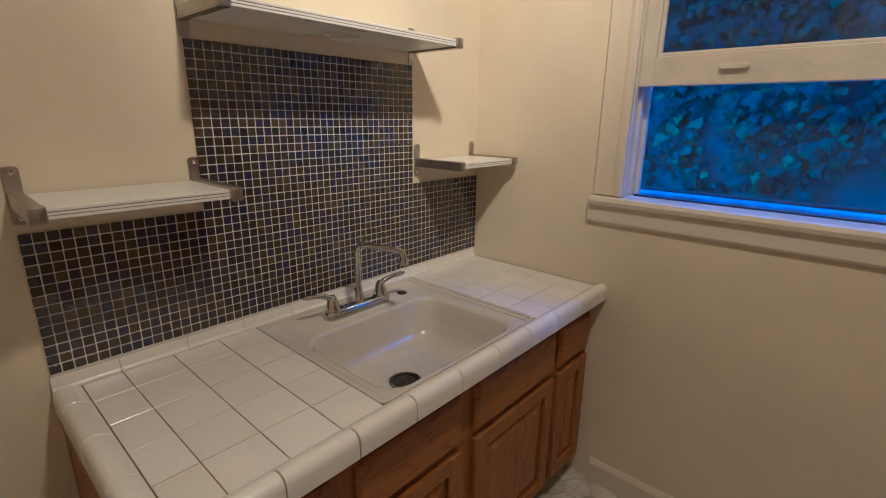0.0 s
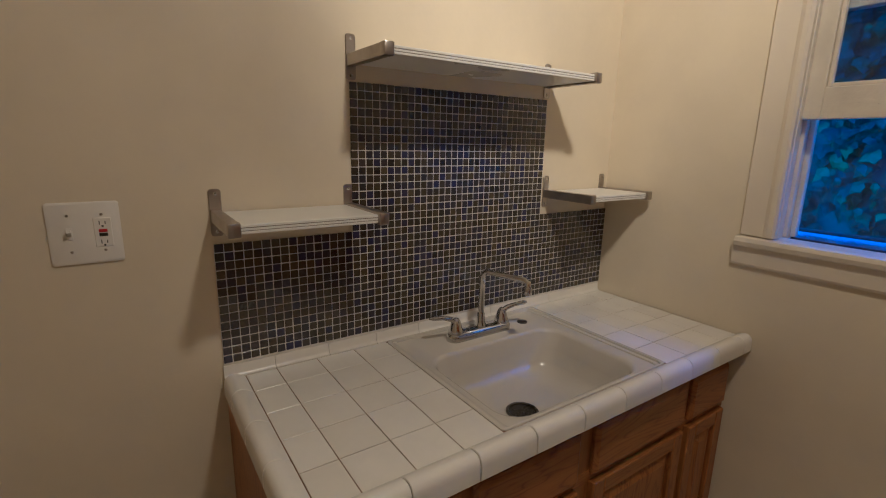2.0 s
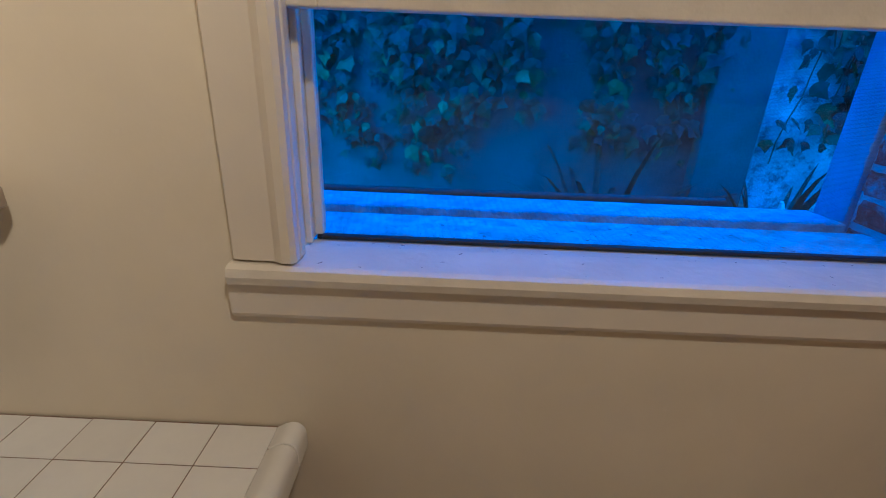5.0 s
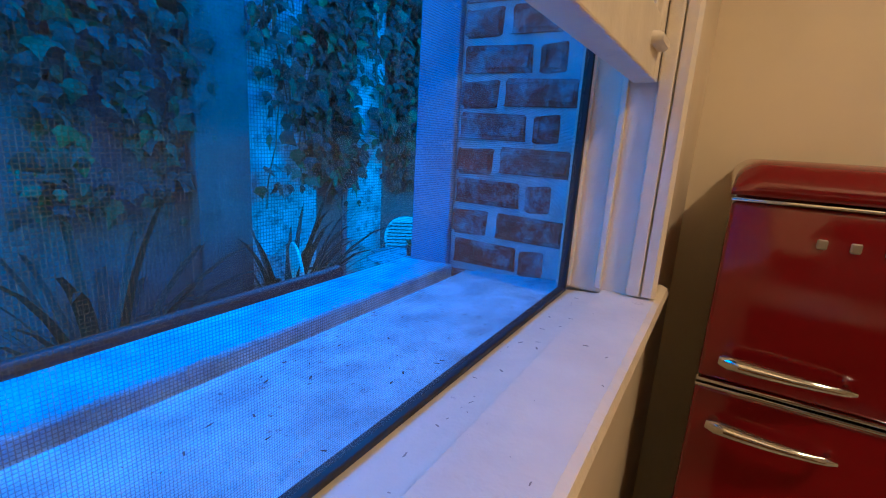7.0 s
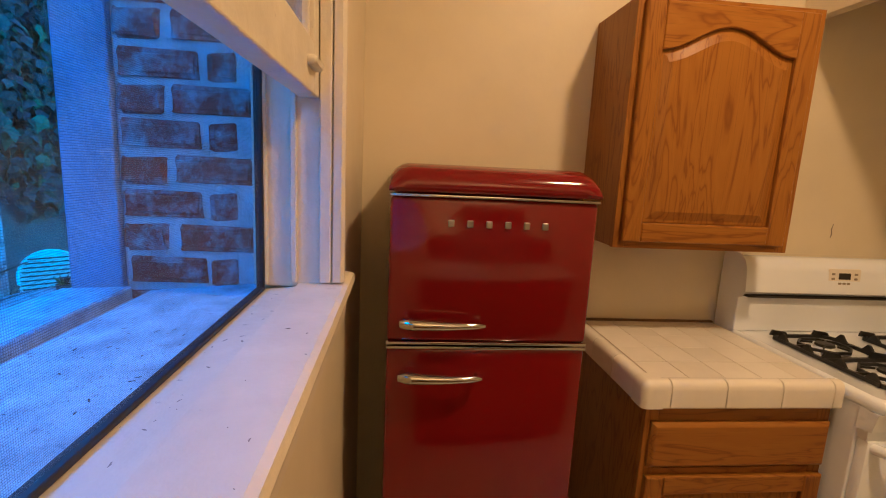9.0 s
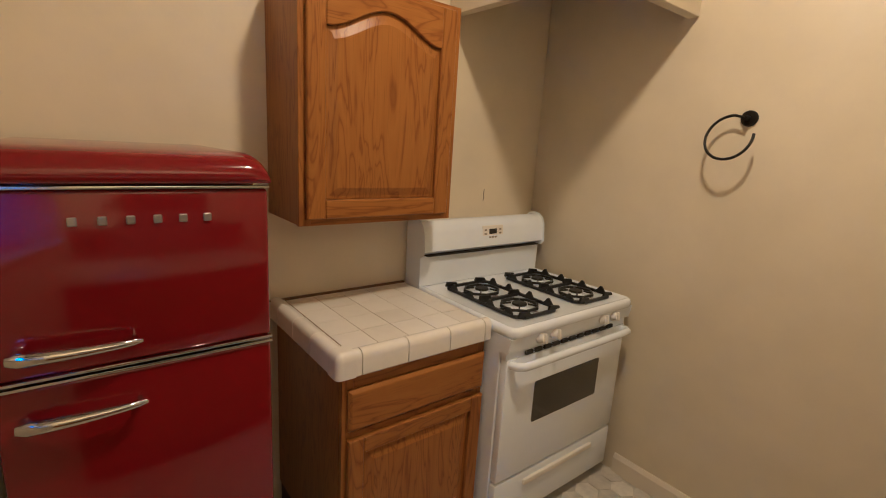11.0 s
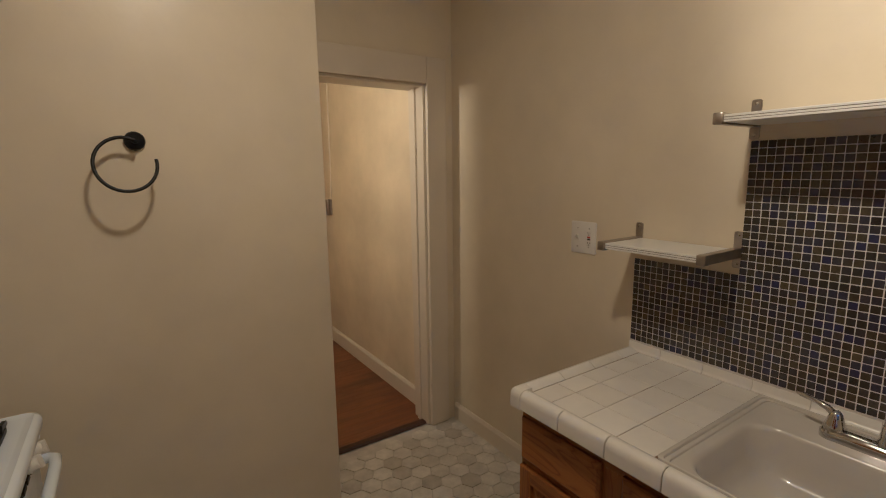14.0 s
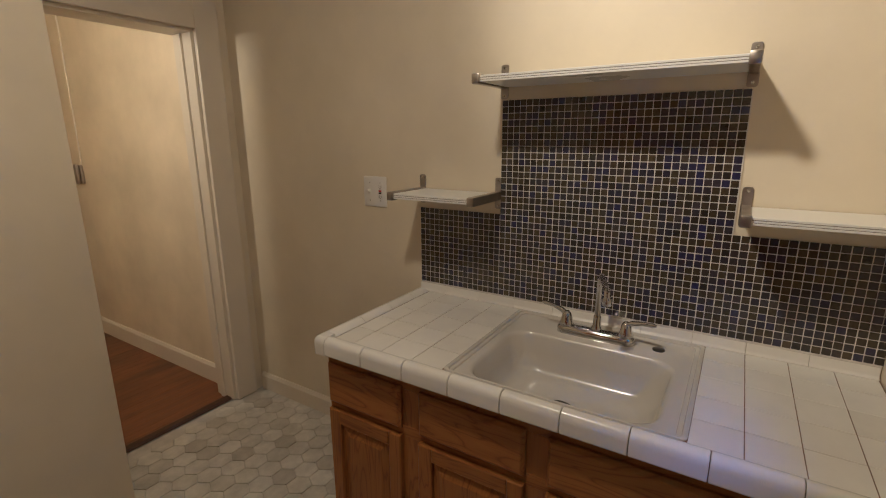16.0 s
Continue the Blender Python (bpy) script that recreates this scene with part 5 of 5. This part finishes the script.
def ivy(name, x0, x1, z_low, z_top, y, count, seed, label):
    """Hanging strands with lobed leaves that lie against the wall."""
    rng = random.Random(seed)
    v = thing(name, ((x0 + x1) / 2, y, z_top), label, "ivy", "ivy on the garden wall")
    strands = max(3, int((x1 - x0) * 15))
    bm, vs, fs = B(), [], []
    lines = []
    for s in range(strands):
        x = x0 + (x1 - x0) * (s + rng.random()) / strands
        low = z_low + (z_top - z_low) * rng.random() ** 2.2 * 0.6
        pts, z, k = [], z_top, 0
        while z > low:
            pts.append((x + 0.08 * math.sin(z * 3.1 + s) + rng.uniform(-0.02, 0.02), y - 0.02 - 0.05 * rng.random(), z))
            z -= 0.16
        if len(pts) > 2:
            lines.append(pts)
            tube(bm, pts, 0.005, 4)
    part("stems", bm, STEM, v)
    for i in range(count):
        pts = lines[rng.randrange(len(lines))]
        p = Vector(pts[rng.randrange(len(pts))]) + Vector((rng.gauss(0, 0.08), -abs(rng.gauss(0, 0.06)) - 0.01, rng.gauss(0, 0.09)))
        size = rng.uniform(0.060, 0.140)
        m = Matrix.Translation(p) @ Euler((radians(90 + rng.uniform(-50, 25)), radians(rng.uniform(-35, 35)), radians(rng.uniform(-40, 40)))).to_matrix().to_4x4() @ pose(0, 0, 0, 0, 0, 180 + rng.uniform(-40, 40))
        b = len(vs)
        vs.append(tuple(m @ Vector((0, 0, 0.0))))
        for u, w in LEAFP:
            vs.append(tuple(m @ Vector((u * size, w * size, -0.18 * size * (abs(u) + abs(w))))))
        for k in range(8):
            fs.append((b, b + 1 + k, b + 1 + (k + 1) % 8))
    me = bpy.data.meshes.new("leaves")
    o = ORIGIN[v.name]
    me.from_pydata([tuple(Vector(q) - o) for q in vs], [], fs)
    me.materials.append(LEAF)
    ob = new("leaves", me)
    ob.parent = v
    tagged(ob, "glossy dark green ivy leaves", kind="stuff")
    return v


ivy("ivy", -1.6, 0.2, 0.85, 3.6, YW, 1900, 3, "dense dark ivy hanging over the garden wall")
ivy("ivy", 0.2, 1.6, 0.85, 3.6, YW, 2000, 4, "dense dark ivy hanging over the garden wall")
ivy("ivy", 1.6, 2.75, 0.85, 3.6, YW - 0.02, 1400, 5, "dense dark ivy hanging over the garden wall")
ivy("ivy", 3.15, 3.75, 0.85, 3.6, YW - 0.06, 300, 6, "thin ivy strands on the whitewashed pilaster")
ivy("ivy", 3.72, 4.25, 0.95, 3.6, YW - 0.02, 1250, 7, "dense dark ivy hanging over the garden wall")
ivy("ivy", 4.25, 4.6, 1.00, 3.6, YW - 0.06, 260, 8, "loose ivy strands on the whitewashed pilaster")
ivy("ivy", 4.65, 6.2, 0.90, 3.6, YW, 1700, 9, "dense dark ivy hanging over the garden wall")


def strap_plant(x, y, z0, n, length, seed, label):
    """A clump of long arching strap leaves."""
    rng = random.Random(seed)
    t = thing("strap_leaf_plant", (x, y, z0), label, "plant", "strap-leaf plants")
    for i in range(n):
        a = 2 * math.pi * i / n + rng.uniform(-0.3, 0.3)
        L, lean = length * rng.uniform(0.7, 1.15), rng.uniform(0.25, 0.8)
        bm, prev = B(), None
        for k in range(8):
            s = k / 7
            r = L * lean * s ** 1.3
            z = z0 + L * (s - lean * 0.75 * s ** 2.6)
            w = 0.036 * (1 - s) ** 0.6 * min(1, 0.5 + 3 * s) + 0.001
            c, sd = Vector((x + r * math.cos(a), y + r * math.sin(a), z)), Vector((-math.sin(a), math.cos(a), 0)) * w
            row = [bm.verts.new(c - sd), bm.verts.new(c + Vector((0, 0, -0.008 * (1 - s)))), bm.verts.new(c + sd)]
            if prev:
                bm.faces.new((prev[0], prev[1], row[1], row[0]))
                bm.faces.new((prev[1], prev[2], row[2], row[1]))
            prev = row
        part("leaf", bm, LEAF, t, smooth=True)
    return t


strap_plant(3.28, 2.62, -0.3, 54, 1.62, 11, "dark green strap-leaved plant by the pilaster")
strap_plant(2.0, 2.55, -0.3, 28, 1.85, 12, "tall dark strap-leaved plant against the wall")
strap_plant(1.22, 2.55, -0.3, 18, 1.2, 13, "low dark strap-leaved plant against the wall")


def bistro_chair(x, y, turn):
    """White woven chair with a rounded back on a bent frame."""
    c = thing("bistro_chair", (0, 0, 0), "white woven bistro chair with a rounded back", "chair", "bistro chairs")
    z0 = 0.50
    part("seat", slab(B(), rrect(0, 0, 0.21, 0.20, 0.12, 5), lambda u, v, w: (u, v, z0 + w), [(-0.02, 0), (0, 0), (0.008, 0.01)]), WICKER, c)
    out = [(0.20 * math.cos(radians(a)) * (1 + 0.15 * math.sin(radians(a))), 0.16 + 0.24 * math.sin(radians(a))) for a in range(-50, 231, 14)]
    part("back_frame", tube(B(), [(u, 0.21 + 0.10 * (v + 0.05), z0 + 0.08 + v) for u, v in out], 0.011, 8), WICKER, c)
    back = part("back_weave", slab(B(), out, lambda u, v, w: (u, 0.21 + 0.10 * (v + 0.05) + w, z0 + 0.08 + v), [(-0.004, 0), (0.004, 0)]), WICKER, c)
    bm = B()
    for k in range(12):
        v = -0.02 + k * 0.033
        h = 0.185 * math.sqrt(max(0.02, 1 - ((v - 0.16) / 0.27) ** 2))
        tube(bm, [(-h, 0.205 + 0.10 * (v + 0.05) - 0.004, z0 + 0.08 + v), (0, 0.203 + 0.10 * (v + 0.05) - 0.006, z0 + 0.08 + v), (h, 0.205 + 0.10 * (v + 0.05) - 0.004, z0 + 0.08 + v)], 0.006, 5)
    part("weave_row", bm, RUBBER, back, "dark woven rows")
    for sx in (-1, 1):
        part("arm", tube(B(), [(sx * 0.20, 0.22, z0 + 0.22), (sx * 0.25, 0.05, z0 + 0.22), (sx * 0.24, -0.16, z0 + 0.20), (sx * 0.20, -0.18, z0 + 0.02)], 0.011, 8), STEM, c, "bent cane arm")
        for sy in (-1, 1):
            part("leg", tube(B(), [(sx * 0.18, sy * 0.17, z0 - 0.01), (sx * 0.21, sy * 0.20, 0.0)], 0.012, 8), STEM, c)
    c.matrix_basis = pose(x, y, -0.3, 0, 0, turn)
    return c


bistro_chair(3.42, 2.32, 60)
bistro_chair(4.56, 2.42, -50)
tb = thing("bistro_table", (4.25, 2.2, -0.3), "round white bistro table", "table")
part("tabletop", lathe(B(), [(0.33, 0.0), (0.35, 0.008), (0.35, 0.022), (0.34, 0.028), (0.001, 0.028)], (4.25, 2.2, 0.42), n=36), PALE, tb, smooth=True)
part("pedestal", tube(B(), [(4.25, 2.2, -0.29), (4.25, 2.2, 0.42)], 0.03, 12), RUBBER, tb)
part("foot_plate", lathe(B(), [(0.22, 0), (0.22, 0.02), (0.05, 0.05), (0.001, 0.05)], (4.25, 2.2, -0.3), n=28), RUBBER, tb)
pot = thing("plant_pot", (4.28, 2.18, 0.448), "small dark flower pot with a sprig on the table", "plant pot")
part("pot", lathe(B(), [(0.035, 0.0), (0.045, 0.08), (0.048, 0.09), (0.040, 0.09), (0.036, 0.07), (0.001, 0.07)], (4.28, 2.18, 0.448), n=18), RUBBER, pot, smooth=True)
bm = B()
for k in range(7):
    a = k * 0.9
    tube(bm, [(4.28, 2.18, 0.51), (4.28 + 0.03 * math.cos(a), 2.18 + 0.03 * math.sin(a), 0.57), (4.28 + 0.06 * math.cos(a), 2.18 + 0.06 * math.sin(a), 0.59)], [0.003, 0.012, 0.001], 5)
part("sprig", bm, LEAF, pot)
hose = thing("black_pipe", (1.2, 0.62, 1.08), "black pipe along the outside edge of the sill", "pipe")
part("pipe", tube(B(), [(EX0 - 0.4, 0.618, 1.156), (0.9, 0.620, 1.158), (1.3, 0.621, 1.160), (1.66, 0.619, 1.163), (1.70, 0.617, 1.166)], 0.016, 10), RUBBER, hose, smooth=True)

# ---- pieces of walls and floors ----
# mosaic behind the sink
MP = 0.02365
MZ = 0.890
mos = thing("mosaic_backsplash", (0, -0.78, MZ), "dark iridescent glass mosaic backsplash with pale grout", "backsplash", kind="structure")
bm = B()
box(bm, 0.0005, 0.0042, -1.558, -0.002, MZ + 0.003, 1.226)
box(bm, 0.0005, 0.0042, -1.176, -0.397, 1.226, 1.648)
part("grout", bm, MOSG, mos, "pale cement grout")
tile = mesh_of("glass_tile", slab(B(), rrect(0, 0, 0.01055, 0.01055, 0.0012, 1), lambda u, v, w: (w, u, v), [(-0.002, 0), (0.0006, 0), (0.0014, 0.0009)]), MOSO)
proto = [((v.co.x, v.co.y, v.co.z)) for v in tile.vertices]
pfaces = [tuple(p.vertices) for p in tile.polygons]
ncol, rest_v, rest_f = 66, [], []
rng = random.Random(21)
for i in range(ncol):
    y = -1.558 + MP * (i + 0.5)
    for j in range(32):
        z = MZ + 0.008 + MP * (j + 0.5)
        if z > 1.226 and not (-1.176 < y < -0.397):
            continue
        at = (0.0042, y + rng.uniform(-0.0004, 0.0004), z + rng.uniform(-0.0004, 0.0004))
        if -1.02 < y < -0.60 and z < 1.27:
            piece("glass_tile", tile, mos, at)
        else:
            b = len(rest_v)
            tx, tz = rng.uniform(-0.03, 0.03), rng.uniform(-0.03, 0.03)
            rest_v += [(x + u * tx + w * tz + at[0], u + at[1] + 0.78, w + at[2] - MZ) for x, u, w in proto]
            rest_f += [tuple(b + k for k in f) for f in pfaces]
me = bpy.data.meshes.new("glass_tiles")
me.from_pydata(rest_v, [], rest_f)
me.materials.append(MOSI)
ob = new("glass_tiles", me)
ob.parent = mos
tagged(ob, "small dark glass mosaic tiles", kind="stuff")

# marble hexagons on the floor
floor = bpy.data.objects["floor"]
HP = 0.1016
hexpts = [((HP - 0.004) / math.sqrt(3) * math.cos(radians(60 * k)), (HP - 0.004) / math.sqrt(3) * math.sin(radians(60 * k))) for k in range(6)]
hexm = mesh_of("hexagon_tile", slab(B(), hexpts, lambda u, v, w: (u, v, w), [(-0.006, 0), (-0.0012, 0), (0, 0.0012)]), HEXO)
hv, hf = [tuple(v.co) for v in hexm.vertices], [tuple(p.vertices) for p in hexm.polygons]
rest_v, rest_f = [], []
dx = HP * math.sqrt(3) / 2
ix = 0
while 0.04 + ix * dx < XE:
    x = 0.04 + ix * dx
    iy = 0
    while True:
        y = -0.04 - iy * HP - (HP / 2 if ix % 2 else 0)
        iy += 1
        if y < YD + 0.03:
            break
        under = (x < 0.50 and y > CS + 0.04) or (x > 2.12 and y > -1.40) or (x > 1.96 and y < -1.45 and y > YS) or (x > XB - 0.03 and y < YS + 0.03)
        if under:
            continue
        if (x < 1.05 and y < -1.45) or (x > 1.25 and -2.25 < y < -1.60):
            piece("hexagon_tile", hexm, floor, (x, y, 0.0))
        else:
            b = len(rest_v)
            rest_v += [(u + x, v + y, w) for u, v, w in hv]
            rest_f += [tuple(b + k for k in f) for f in hf]
    ix += 1
me = bpy.data.meshes.new("hexagon_tiles")
me.from_pydata(rest_v, [], rest_f)
me.materials.append(HEXI)
ob = new("hexagon_tiles", me)
ob.parent = floor
tagged(ob, "pale veined marble hexagon tiles", kind="stuff")

# hall floorboards
hall = bpy.data.objects["hall_floor"]
rng = random.Random(5)
lengths = {}
for L in (0.7, 0.95, 1.2):
    lengths[L] = mesh_of("floorboard", slab(B(), rect(-L / 2 + 0.0004, L / 2 - 0.0004, -0.0287, 0.0287), lambda u, v, w: (u, v, w), [(-0.012, 0), (-0.0006, 0), (0, 0.0006)]), PLANK)
y = YD - 0.075
while y > HY1:
    x = HX0 - rng.uniform(0.05, 0.07)
    for L in rng.choice(((0.7, 0.7, 0.7), (0.95, 1.2), (1.2, 0.95))):
        piece("floorboard", lengths[L], hall, (x + L / 2, y, rng.uniform(-0.0002, 0.0002)))
        x += L
    y -= 0.058

# bricks of the window reveal
outer = bpy.data.objects["outer_wall"]
rng = random.Random(9)


def brick_mesh(length):
    bm = slab(B(), rrect(0, 0, length / 2, 0.029, 0.007, 2), lambda u, v, w: (-w, u, v), [(-0.02, 0.0), (-0.001, 0.0), (0.003, 0.004), (0.005, 0.010)])
    r = random.Random(int(length * 1000))
    for v in bm.verts:
        v.co += Vector((r.uniform(-1, 1), r.uniform(-1, 1), r.uniform(-1, 1))) * 0.0040
    return mesh_of("brick", bm, BRICKO)


half, full, third = brick_mesh(0.095), brick_mesh(0.170), brick_mesh(0.058)
for k in range(19):
    z = 1.129 + k * 0.0745
    row = ((full, 0.382), (third, 0.252)) if k % 2 else ((half, 0.420), (full, 0.274))
    for m, y in row:
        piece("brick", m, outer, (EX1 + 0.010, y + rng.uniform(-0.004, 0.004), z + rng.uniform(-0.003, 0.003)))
